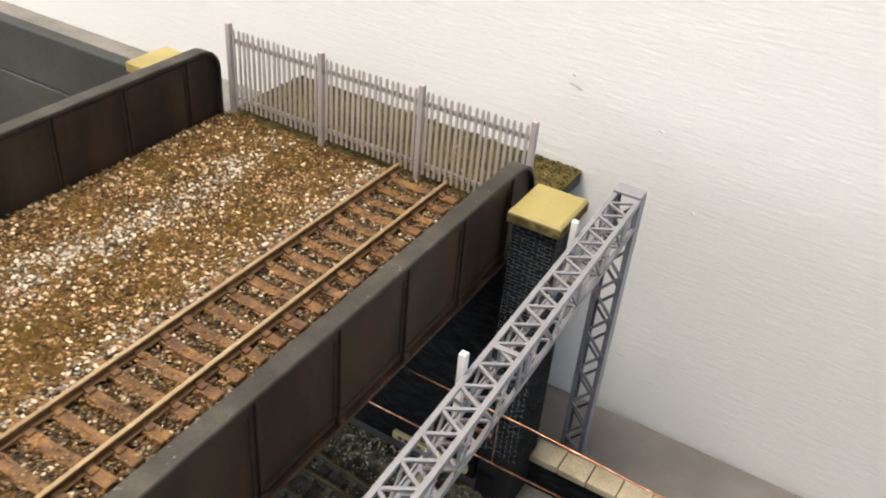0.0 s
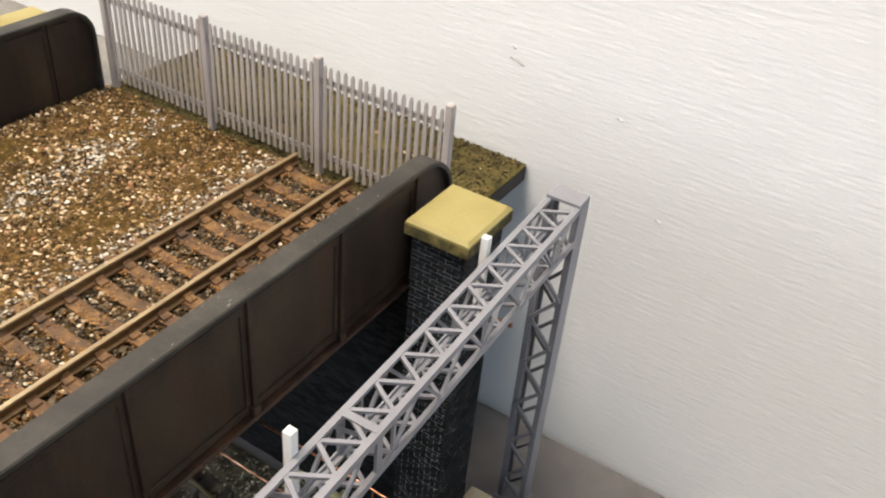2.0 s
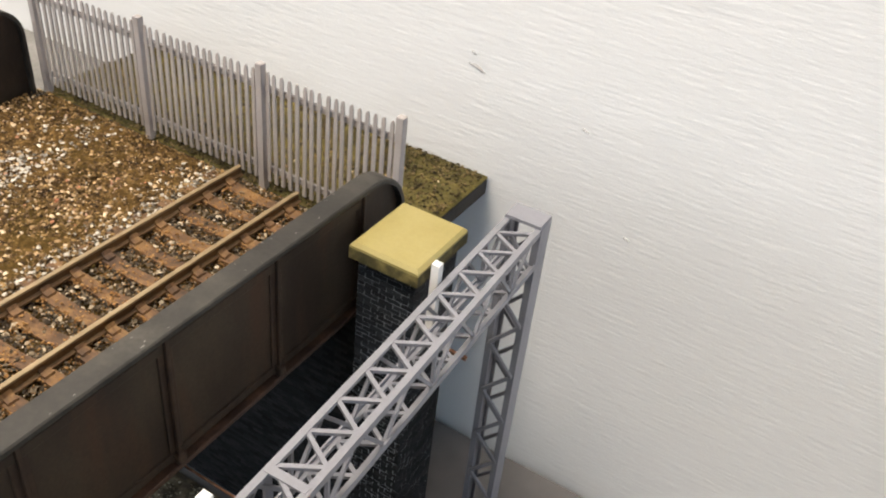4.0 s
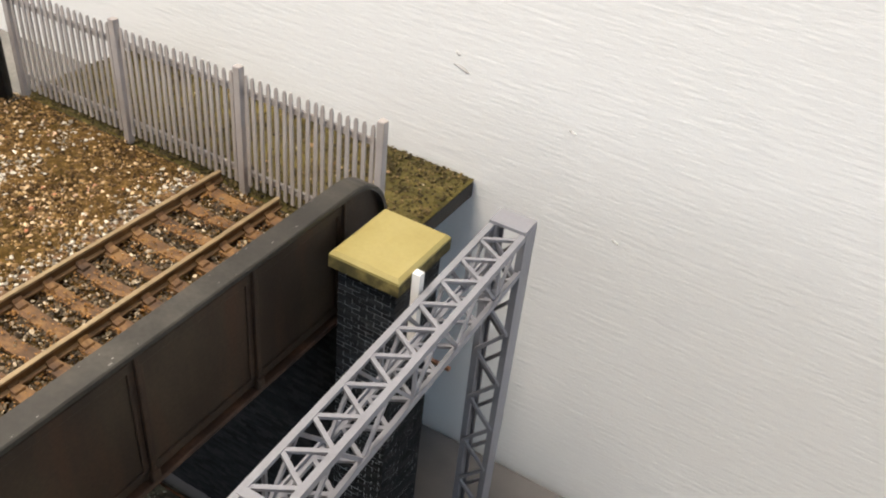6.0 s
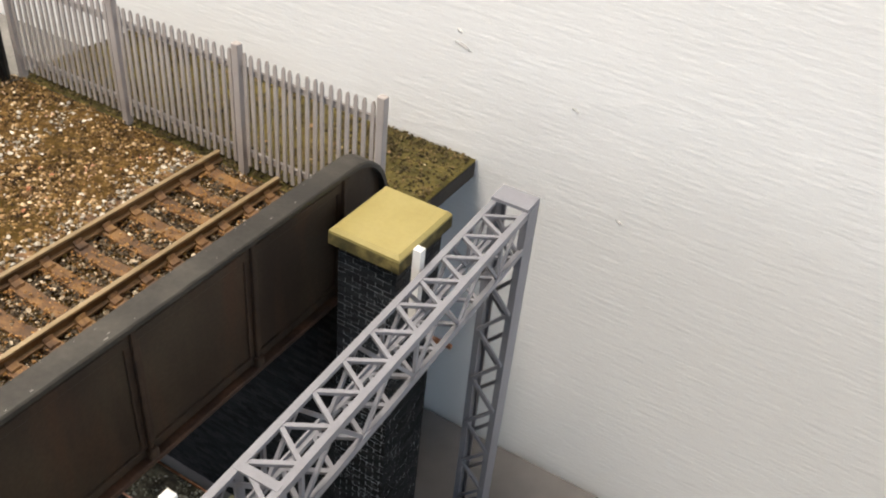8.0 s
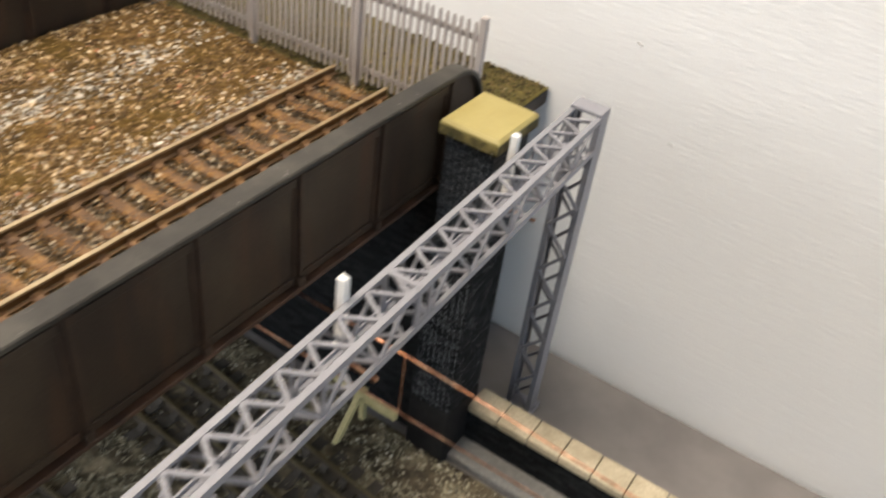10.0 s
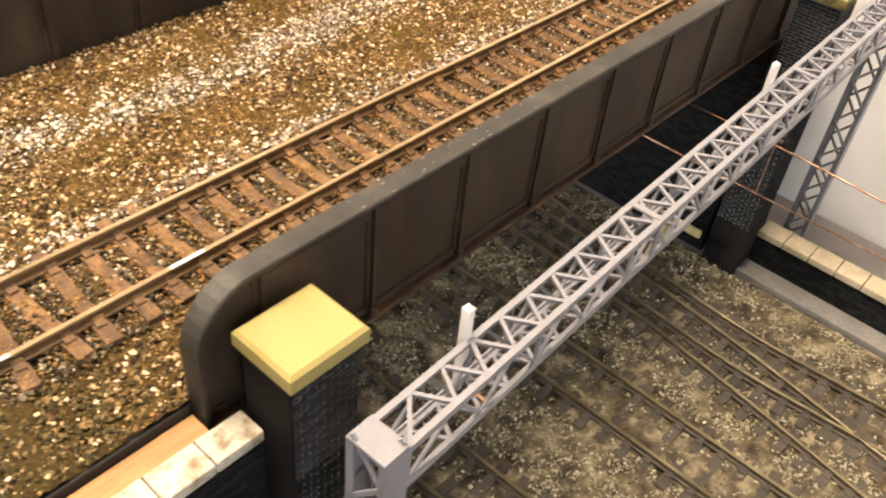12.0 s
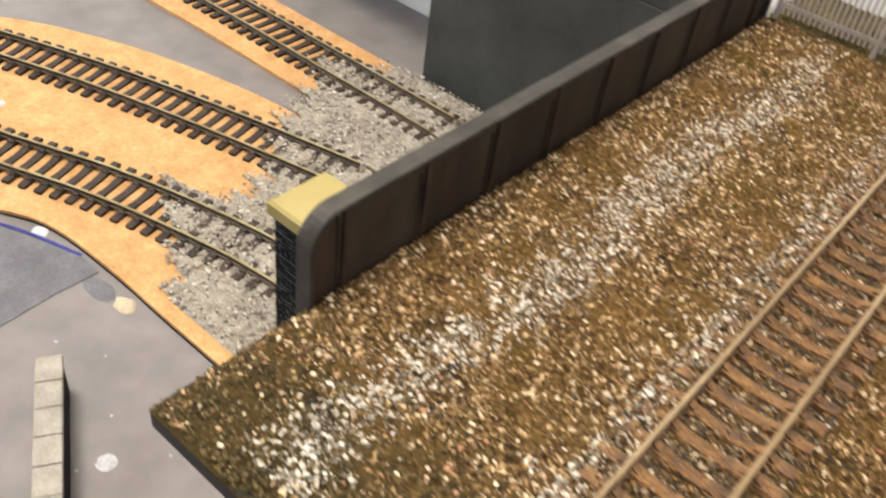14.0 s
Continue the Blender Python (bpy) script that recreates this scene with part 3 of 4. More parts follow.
while y < RY1 - 2:
    o = pattern if k == 0 else new("sleeper", pattern.data)
    o.location = ((RAIL_L + RAIL_R) / 2 * MM + random.uniform(-0.0003, 0.0003), (y + random.uniform(-0.25, 0.25)) * MM, RAIL_TOP * MM)
    o.rotation_euler = (0, 0, radians(random.uniform(-1.2, 1.2) + (-7, 4, -3)[k] if k < 3 else random.uniform(-1.6, 1.6)))
    under(o, track)
    y += SLEEPER_PITCH
    k += 1

# ---- plate girders ----
def girder(xc, y0, r, label):
    """A plate girder along y from y0, with its top ends rounded by r."""
    y1, z0, z1 = 206.3, 96.6, 125.6
    g = thing("plate_girder", xc, 90, z0, label, "girder", "girders of the bridge")

    def outline(inset):
        pts = [(y0 + inset, z0), (y1 - inset, z0)]
        for k in range(9):
            a = math.pi / 2 * k / 8
            pts.append((y1 - r + (r - inset) * math.cos(a), z1 - r + (r - inset) * math.sin(a)))
        for k in range(9):
            a = math.pi / 2 * (1 + k / 8)
            pts.append((y0 + r + (r - inset) * math.cos(a), z1 - r + (r - inset) * math.sin(a)))
        return pts

    in_thing(Shape().prism(outline(0.8), xc - 0.9, xc + 0.9, "x"), "web", GIRDER, g, "brown weathered web plate")
    curve_out, curve_in = outline(0.0)[1:] + [outline(0.0)[0]], outline(1.1)[1:] + [outline(1.1)[0]]
    n = len(curve_out)
    half = 2.35
    s = Shape()
    v = []
    for (a, b), (c, d) in zip(curve_out, curve_in):
        v += [(xc - half + 0.25, a, b), (xc + half - 0.25, a, b), (xc + half, a * 0.75 + c * 0.25, b * 0.75 + d * 0.25), (xc + half, c, d), (xc - half, c, d), (xc - half, a * 0.75 + c * 0.25, b * 0.75 + d * 0.25)]
    f = [(i * 6 + j, i * 6 + (j + 1) % 6, (i + 1) * 6 + (j + 1) % 6, (i + 1) * 6 + j) for i in range(n - 1) for j in range(6)]
    s.add(v, f + [list(range(6))[::-1], list(range((n - 1) * 6, n * 6))])
    in_thing(s, "top_flange", FLANGE, g, "grey painted top flange")
    in_thing(Shape().box(xc - half - 0.2, xc + half + 0.2, y0 + 1, y1 - 1, z0 - 0.6, z0 + 0.5, 0.2), "bottom_flange", RUSTY_FLANGE, g, "rust streaked bottom flange")
    for side in (-1, 1):
        for zz in (z0 + 2.0, z1 - 3.4):
            inset = 3 if zz < z0 + 5 else r
            in_thing(Shape().box(xc + side * 0.85, xc + side * 1.35, y0 + inset, y1 - inset, zz - 0.9, zz + 0.9, 0.15), "angle_strip", GIRDER, g)
        for i in range(9):
            yy = -11.2 + 25.4 * i
            rib = Shape().box(xc + side * 0.85, xc + side * 1.25, yy - 1.5, yy + 1.5, z0 + 0.5, z1 - 1.2, 0.15)
            rib.box(xc + side * 1.15, xc + side * 1.95, yy - 0.35, yy + 0.35, z0 + 0.5, z1 - 1.2, 0.15)
            rib.box(xc + side * 1.2, xc + side * 2.5, yy - 0.9, yy + 0.9, z0 + 0.4, z0 + 2.6, 0.3)
            in_thing(rib, "stiffener", RIB, g, "rusty brown stiffener rib")
    return g


near_girder = girder(-75.9, -25.0, 12.0, "dark weathered plate girder with rust streaks on brick piers")
chips = Shape()
for i in range(64):
    x, y, w = random.choice((random.uniform(-78.0, -77.0), random.uniform(-75.5, -74.0))), random.uniform(5, 190) if i < 30 else random.gauss(48, 14), random.uniform(0.1, 0.34)
    chips.box(x, x + w * 0.6, y, y + w * random.uniform(1, 3), 125.59, 125.65)
tagged(in_thing(chips, "paint_flecks", FLECK, near_girder, "small pale chips in the flange paint"), kind="stuff")
far_girder = girder(-191.8, -21.0, 8.0, "dark weathered plate girder standing along the deck edge")
far_girder.rotation_euler = (0, 0, radians(0.4))

# ---- brick piers ----
def courses(s, x, y, z0, z1, along, a0, a1, facing, skip_above=1e9, pitch=3.3, rise=1.08):
    """Bricks of one face in stretcher bond, each one proud of the mortar."""
    rows = int((z1 - z0) / rise)
    for r in range(rows):
        zz = z0 + r * rise
        if zz > skip_above:
            continue
        a = a0 - (pitch / 2 if r % 2 else 0)
        while a < a1 - 0.4:
            b0, b1 = max(a, a0) + 0.1, min(a + pitch, a1) - 0.1
            if b1 - b0 > 0.4:
                d = random.uniform(0.05, 0.2)
                if along == "x":
                    s.box(b0, b1, min(y, y + facing * d), max(y, y + facing * d), zz + 0.1, zz + rise - 0.1)
                else:
                    s.box(min(x, x + facing * d), max(x, x + facing * d), b0, b1, zz + 0.1, zz + rise - 0.1)
            a += pitch


def single_bricks(c, x0, x1, y0, y1, z0, z1, pitch=3.3, rise=1.08):
    """The upper courses of the two sides that show best, brick by brick."""
    meshes = {}
    rows = int((z1 - z0) / rise)
    for side in "es":
        lo, hi = (y0 - 0.2, y1) if side == "e" else (x0, x1 + 0.2)
        for r in range(rows):
            a = lo - (pitch / 2 if r % 2 else 0)
            while a < hi - 0.4:
                b0, b1 = max(a, lo) + 0.1, min(a + pitch, hi) - 0.1
                w = round(b1 - b0, 2)
                if w > 0.4:
                    d = random.choice((0.08, 0.14, 0.2))
                    if (side, w, d) not in meshes:
                        box = (0, d, 0, w, 0, rise - 0.2) if side == "e" else (0, w, -d, 0, 0, rise - 0.2)
                        o = Shape().box(*box).ob("brick", BRICK_ONE)
                        meshes[side, w, d] = o.data
                    else:
                        o = new("brick", meshes[side, w, d])
                    o.location = Vector((x1, b0, z0 + r * rise + 0.1) if side == "e" else (b0, y0, z0 + r * rise + 0.1)) * MM
                    under(o, c)
                a += pitch


def pier(x0, x1, y0, y1, label, sides, top=118.6, single=False, dirty=False, plated=False):
    """A square brick pier with an overhanging capstone."""
    c = thing("brick_pier", (x0 + x1) / 2, (y0 + y1) / 2, FLOOR_Z, label, "pier", "piers of the bridge")
    in_thing(Shape().box(x0 + 1.3, x1 - 1.3, y0 + 1.3, y1 - 1.3, FLOOR_Z, top - 3.4), "shaft", MORTAR, c)
    s = Shape()
    for side in sides:
        x, y = {"e": (x1 - 1.3, 0), "w": (x0 + 1.3, 0), "s": (0, y0 + 1.3), "n": (0, y1 - 1.3)}[side]
        along = "y" if side in "ew" else "x"
        lo, hi = (y0 + 1.1, y1 - 1.3) if along == "y" else (x0 + 1.3, x1 - 1.1)
        courses(s, x, y, FLOOR_Z, top - 3.5, along, lo, hi, 1 if side in "en" else -1, FLOOR_Z + 74 * 1.08 - 0.5 if single and side in "es" else 1e9)
    tagged(in_thing(s, "brickwork", BRICK, c), kind="stuff")
    if single:
        single_bricks(c, x0 + 1.3, x1 - 1.3, y0 + 1.3, y1 - 1.3, FLOOR_Z + 74 * 1.08, top - 3.5)
    in_thing(Shape().box(x0 + 1.0, x1 - 0.9, y0 + 0.9, y1 - 0.9, FLOOR_Z, FLOOR_Z + 22, 0.5), "base_course", DARK_WALL, c)
    # Dark plate over the bricks puts the south side's shade into the colour.
    if plated:
        in_thing(Shape().box(x0 + 1.2, x1 - 1.35, y0 + 0.75, y0 + 1.35, FLOOR_Z + 22.2, top - 3.7, 0.2), "shaded_face", DARK_WALL, c, "plain dark plate holding the south side's shade")
    cap = Shape()
    e = 0.7
    v = [(x0, y0, top - 3.6), (x1, y0, top - 3.6), (x1, y1, top - 3.6), (x0, y1, top - 3.6),
         (x0, y0, top - 0.7), (x1, y0, top - 0.7), (x1, y1, top - 0.7), (x0, y1, top - 0.7),
         (x0 + e, y0 + e, top), (x1 - e, y0 + e, top), (x1 - e, y1 - e, top), (x0 + e, y1 - e, top)]
    cap.add(v, [(3, 2, 1, 0), (0, 1, 5, 4), (1, 2, 6, 5), (2, 3, 7, 6), (3, 0, 4, 7), (4, 5, 9, 8), (5, 6, 10, 9), (6, 7, 11, 10), (7, 4, 8, 11), (8, 9, 10, 11)])
    in_thing(cap, "capstone", STONE_CAP, c, "ochre yellow capstone")
    if dirty:
        d = 0.05
        skirt = Shape().add([(x0 - d, y0 - d, top - 3.6), (x1 + d, y0 - d, top - 3.6), (x1 + d, y1 + d, top - 3.6), (x0 - d, y1 + d, top - 3.6), (x0 - d, y0 - d, top - 1.2), (x1 + d, y0 - d, top - 1.2), (x1 + d, y1 + d, top - 1.2), (x0 - d, y1 + d, top - 1.2)], [(3, 2, 1, 0), (4, 5, 6, 7), (0, 1, 5, 4), (1, 2, 6, 5), (2, 3, 7, 6), (3, 0, 4, 7)])
        in_thing(skirt, "capstone_edge", CAP_SIDE, c, "dirty blackened capstone edge")
    return c


pier(-70.6, -55.6, 182.4, 200.3, "dark brick pier with an ochre capstone beside the girder", "esn", 120.3, single=True, dirty=True)
pier(-72.3, -58.0, -19.1, -2.6, "dark brick pier with an ochre capstone above a coping wall", "esn", single=True, plated=True)
pier(-207.4, -195.0, -16.6, 0.2, "dark pier with an ochre capstone behind the girder end", "ws")
pier(-210.6, -196.4, 184.6, 202.0, "dark pier with an ochre capstone by the tall wall", "ws", 121.5)

# ---- abutments and retaining walls ----
def brick_wall(name, x0, x1, y0, y1, z1, label, sides):
    w = thing(name, (x0 + x1) / 2, (y0 + y1) / 2, FLOOR_Z, label, "wall", kind="structure")
    in_thing(Shape().box(x0, x1, y0, y1, FLOOR_Z, z1), "core", DARK_WALL, w)
    s = Shape()
    for side in sides:
        x, y = {"e": (x1, 0), "w": (x0, 0), "s": (0, y0), "n": (0, y1)}[side]
        along = "y" if side in "ew" else "x"
        lo, hi = (y0, y1) if along == "y" else (x0, x1)
        courses(s, x, y, FLOOR_Z, z1, along, lo, hi, 1 if side in "en" else -1)
    tagged(in_thing(s, "brickwork", BRICK, w), kind="stuff")
    return w


brick_wall("abutment_north", -195.2, -72.4, 189.0, 197.0, 96.0, "dark brick abutment wall below the bridge", "s")
brick_wall("abutment_south", -195.2, -72.6, -12.0, -5.0, 96.0, "dark brick abutment wall below the bridge", "n")
low = brick_wall("retaining_wall", -57.0, 260.0, 195.2, 202.2, 24.6, "low dark brick retaining wall with cream coping", "s")
x = -56.6
while x < 255:
    in_thing(Shape().box(x + 0.12, x + 9.7, 194.2 + random.uniform(-0.1, 0.1), 203.0, 24.6, 27.2 + random.uniform(-0.1, 0.1), 0.35), "coping_stone", COPING, low)
    x += 9.85
in_thing(Shape().box(-57.0, 262, 186.5, 195.1, FLOOR_Z, 13.0, 0.4), "plinth", PLINTH, low, "pale grey plinth strip")
tall = brick_wall("wing_wall", -71.6, -66.0, -170.0, -19.3, 97.5, "tall dark brick wing wall with chalky white coping", "e")
y = -19.5
while y > -168:
    in_thing(Shape().box(-71.3 + random.uniform(-0.1, 0.1), -65.0, y - 9.5, y - 0.1, 97.5, 100.2, 0.3), "coping_stone", CHALK, tall)
    y -= 9.65
tagged(Shape().box(-76.6, -71.6, -90, -25.6, 90, 99.2, 0.2).ob("timber_batten", WOOD), "bare pine batten between deck and coping", "batten")
west = thing("tall_dark_wall", -270, 195, FLOOR_Z, "tall plain charcoal retaining wall", "wall", kind="structure")
in_thing(Shape().box(-339, -209, 192, 198, FLOOR_Z, 94, 0.4), "lower_panel", TALL_WALL, west)
in_thing(Shape().box(-339.6, -209, 192.6, 198, 94.2, 114.5, 0.4), "parapet", TALL_WALL, west)
tagged(Shape().box(-520, -190, 198.2, WALL_Y - 0.4, 86.5, 89, 0.3).ob("grey_shelf", PLINTH), "grey flat shelf between the dark wall and room wall", "shelf")
spur = thing("coping_wall", -256, -58, FLOOR_Z, "short low wall with pale coping stones on the board", "wall")
run = Matrix.Translation((-0.2828, -0.0438, 0)) @ Matrix.Rotation(math.atan2(-24.3, 40.8), 4, "Z")
for i in range(16):
    o = Shape().box(i * 9.9 + 0.15, i * 9.9 + 9.75, 0.2, 7.8, 24.6, 27.2 + random.uniform(-0.1, 0.1), 0.35).ob("coping_stone", GREY_COPING)
    o.matrix_world = run
    o.parent, o.matrix_parent_inverse = spur, Matrix.Translation(-Vector(spur.location))
o = Shape().box(0.3, 158, 0.8, 7.2, FLOOR_Z, 24.6).ob("core", DARK_WALL)
o.matrix_world = run
o.parent, o.matrix_parent_inverse = spur, Matrix.Translation(-Vector(spur.location))

# ---- palisade fence ----
fence = thing("palisade_fence", -132, 208.3, DECK, "grey plastic palisade fence across the track end", "fence")
POSTS = [-187.6, -150.2, -113.6, -77.1]
for x in POSTS:
    in_thing(Shape().box(x - 0.9, x + 0.9, 207.2, 209.0, DECK - 0.5, 133.4, 0.2), "post", FENCE, fence)
pale = Shape()
w, h = 0.44, 27.5
pale.prism([(-w, 0), (w, 0), (w, h - 1.1), (w * 0.55, h - 0.25), (0, h), (-w * 0.55, h - 0.25), (-w, h - 1.1)], -0.22, 0.22, "y")
pale_mesh = None
for a, b in zip(POSTS, POSTS[1:]):
    for z in (107.4, 127.6):
        in_thing(Shape().box(a + 0.8, b - 0.8, 208.3, 209.1, z - 0.75, z + 0.75, 0.12), "fence_rail", FENCE, fence)
    for i in range(17):
        if pale_mesh is None:
            o = pale.ob("pale", FENCE)
            pale_mesh = o.data
        else:
            o = new("pale", pale_mesh)
        o.location = ((a + (b - a) * (i + 1) / 18) * MM, 207.9 * MM, (104.4 + random.uniform(-0.1, 0.1)) * MM)
        o.rotation_euler = (0, radians(random.uniform(-0.6, 0.6)), 0)
        under(o, fence)

# ---- signal gantry ----
BEAM = 10.4
NEAR, FAR = Vector((-42.6, -15.8, 0)), Vector((-48.3, 211.6, 0))
ALONG = (FAR - NEAR).normalized()
ACROSS = Vector((ALONG.y, -ALONG.x, 0))
LENGTH = (FAR - NEAR).length


def top_at(d):
    """The beam's top, which rises a little towards the room wall."""
    return 115.4 + 4.4 * d / LENGTH


def at_beam(d, side, z):
    """A place on the gantry; its far tower leans a little towards the room wall at the foot."""
    low = max(0.0, 1 - (z - FLOOR_Z) / 96.0) if d > LENGTH - 8 else 0.0
    p = NEAR + ALONG * (d + 7.5 * low) + ACROSS * (side - 1.6 * low)
    return (p.x, p.y, z)


def on_beam(d, side, down):
    """A place on the gantry, measured down from the beam's top."""
    return at_beam(min(d, LENGTH - 8.1), side, top_at(d) - down) if d < LENGTH - 8 else (*at_beam(d, side, 200.0)[:2], top_at(d) - down)


gantry = thing("signal_gantry", -44.5, 98, FLOOR_Z, "light grey plastic lattice gantry spanning the tracks", "gantry")
HALF = 3.2
for side in (-HALF, HALF):
    for down, inner in ((0.4, 0.75), (BEAM - 0.4, BEAM - 0.75)):
        s = Shape().bar(on_beam(-2.3, side, down), on_beam(LENGTH + 2.3, side, down), 0.9, 0.8)
        s.bar(on_beam(-2.3, side * 1.18, inner), on_beam(LENGTH + 2.3, side * 1.18, inner), 0.35, 1.5)
        in_thing(s, "chord", GANTRY, gantry)
STEP = 3.74
nodes = [3.4] + [10.1 + STEP * i for i in range(int((LENGTH - 4) / STEP) + 1)]
nodes = [d for d in nodes if 3.2 < d < LENGTH - 3.2]
for down in (0.45, BEAM - 0.45):
    for i, (a, b) in enumerate(zip(nodes, nodes[1:])):
        side = HALF if i % 2 == 0 else -HALF
        in_thing(Shape().bar(on_beam(a, side, down), on_beam(b, -side, down), 0.75, 0.6), "diagonal", GANTRY, gantry)
for side in (-HALF, HALF):
    for i in range(0, len(nodes) - 2, 2):
        a, b = nodes[i], nodes[i + 2]
        up, lo = (0.6, BEAM - 0.6) if (i // 2) % 2 else (BEAM - 0.6, 0.6)
        in_thing(Shape().bar(on_beam(a, side, up), on_beam(b, side, lo), 0.65, 0.6, ACROSS), "diagonal", GANTRY, gantry)
        if i % 8 == 0:
            in_thing(Shape().bar(on_beam(a, side, BEAM - 0.6), on_beam(a, side, 0.6), 0.6, 0.6, ALONG), "upright", GANTRY, gantry)
for d in (LENGTH * 0.33, LENGTH * 0.665):
    for side in (-HALF, HALF):
        in_thing(Shape().bar(on_beam(d - 0.8, side * 1.12, BEAM / 2), on_beam(d + 0.8, side * 1.12, BEAM / 2), 0.5, BEAM - 0.4), "splice_plate", GANTRY, gantry)
    in_thing(Shape().bar(on_beam(d, -HALF - 0.3, 0.1), on_beam(d, HALF + 0.3, 0.1), 1.5, 0.4), "splice_plate", GANTRY, gantry)
for end in (0.0, LENGTH):
    top = top_at(end)
    for side in (-1, 1):
        s = Shape().bar(at_beam(end, side * (HALF + 0.5), FLOOR_Z), at_beam(end, side * (HALF + 0.5), top), 5.0, 0.7, ACROSS)
        for e in (-2.2, 2.2):
            s.bar(at_beam(end + e, side * (HALF - 0.1), FLOOR_Z), at_beam(end + e, side * (HALF - 0.1), top), 0.6, 1.0, ACROSS)
        in_thing(s, "tower_leg", GANTRY, gantry)
    z = FLOOR_Z + 3
    k = 0
    while z < top - 6:
        for e in (-2.2, 2.2):
            flip = 1 if (k + (e > 0)) % 2 else -1
            in_thing(Shape().bar(at_beam(end + e, -HALF * flip, z), at_beam(end + e, HALF * flip, z + 8.0), 0.8, 0.6, ALONG), "tower_brace", GANTRY, gantry)
        z += 8.0
        k += 1
    s = Shape().bar(at_beam(end - 2.7, 0, top + 0.35), at_beam(end + 2.7, 0, top + 0.35), 2 * HALF + 1.4, 0.7)
    in_thing(s, "top_plate", GANTRY, gantry)
    in_thing(Shape().bar(at_beam(end - 3.6, 0, FLOOR_Z + 0.8), at_beam(end + 3.6, 0, FLOOR_Z + 0.8), 2 * HALF + 3.4, 1.6), "foot_plate", GANTRY, gantry)

ROD = 0.78
for x, y, top in ((-47.5, 8.7, 123.2), (-50.8, 124.6, 123.5), (-52.8, 183.9, 123.4)):
    rod = Shape()
    rod.prism([(x - ROD, y - ROD), (x + ROD, y - ROD), (x + ROD, y + ROD), (x - ROD, y + ROD)], 103.5, top - 0.6, "z")
    n = [(x + i * ROD, y + j * ROD, top - 0.6) for i, j in ((-1, -1), (1, -1), (1, 1), (-1, 1))] + [(x, y, top)]
    rod.add(n, [(0, 1, 4), (1, 2, 4), (2, 3, 4), (3, 0, 4)])
    t = thing("drop_post", x, y, 103.5, "white plastic square post fixed to the gantry", "post", "posts of the gantry")
    in_thing(rod, "rod", WHITE, t)
    in_thing(Shape().bar((x, y, 104.6), (x + 8.2, y, 104.6), 0.7, 0.7), "bracket", COPPER, t, "thin copper bracket")

# ---- overhead wires ----
def wire(name, pts, r, label):
    s = Shape()
    s.sweep(pts, [(r * math.cos(a), r * math.sin(a)) for a in [k * math.pi / 3 for k in range(6)]])
    return tagged(s.ob(name, COPPER, None, "", True), label, "wire", "overhead wires")


WIRE_Y = 143.6
wire("catenary_wire", arc([(-186, WIRE_Y, 91.9), (-120, WIRE_Y, 91.7), (-46, WIRE_Y, 91.5), (30, WIRE_Y, 88.2), (200, WIRE_Y, 85.0), (420, WIRE_Y, 91)], 10), 0.24, "bare copper catenary wire over the tracks")
wire("contact_wire", [(-186, WIRE_Y, 75.0), (420, WIRE_Y, 74.6)], 0.24, "straight bare copper contact wire over the tracks")
for x, top in ((-120, 91.6), (-49.0, 91.5), (17.0, 88.7), (110, 86.3)):
    s = Shape().bar((x, WIRE_Y, 74.8), (x, WIRE_Y, top), 0.25, 0.25, (1, 0, 0))
    tagged(s.ob("dropper_wire", COPPER), "thin copper dropper between the two wires", "wire", "dropper wires")

# ---- lower tracks ----
BED_TOP = 11.6
tagged(rough_sheet("trackbed", -215, 200, 20, 185.4, BED_TOP, 1.3, 1.0, TRACKBED, 21, edge=4.0), "mottled brown and grey ballast trackbed", "ground cover", kind="structure")


def beside_rails(y):
    return np.minimum.reduce([np.abs(y - c) for c in (45.5, 100.5, 146.0)])


def patchy(x, y):
    """Uneven cover: thick in some places, nearly bare in others."""
    w = np.sin(x * 0.31 + 2 * np.sin(y * 0.17)) + np.sin(y * 0.43 + 1.7 * np.sin(x * 0.13)) + 0.8 * np.sin(0.9 * x + 0.7 * y) + 0.8 * np.sin(0.8 * y - 1.1 * x)
    return np.clip(0.6 + 0.5 * w, 0.06, 1)


p, s = strew(100000, -150, 90, 22, 184, BED_TOP + 0.1, 0.4, 1.35, lambda x, y: rng.random(len(x)) < np.where(beside_rails(y) < 11, 0.22, 1.0) * patchy(x, y))
tagged(grains("trackbed_stones", p, s, BED_STONES, 23), "loose mixed ballast stones round the lower tracks", "ballast", kind="stuff")


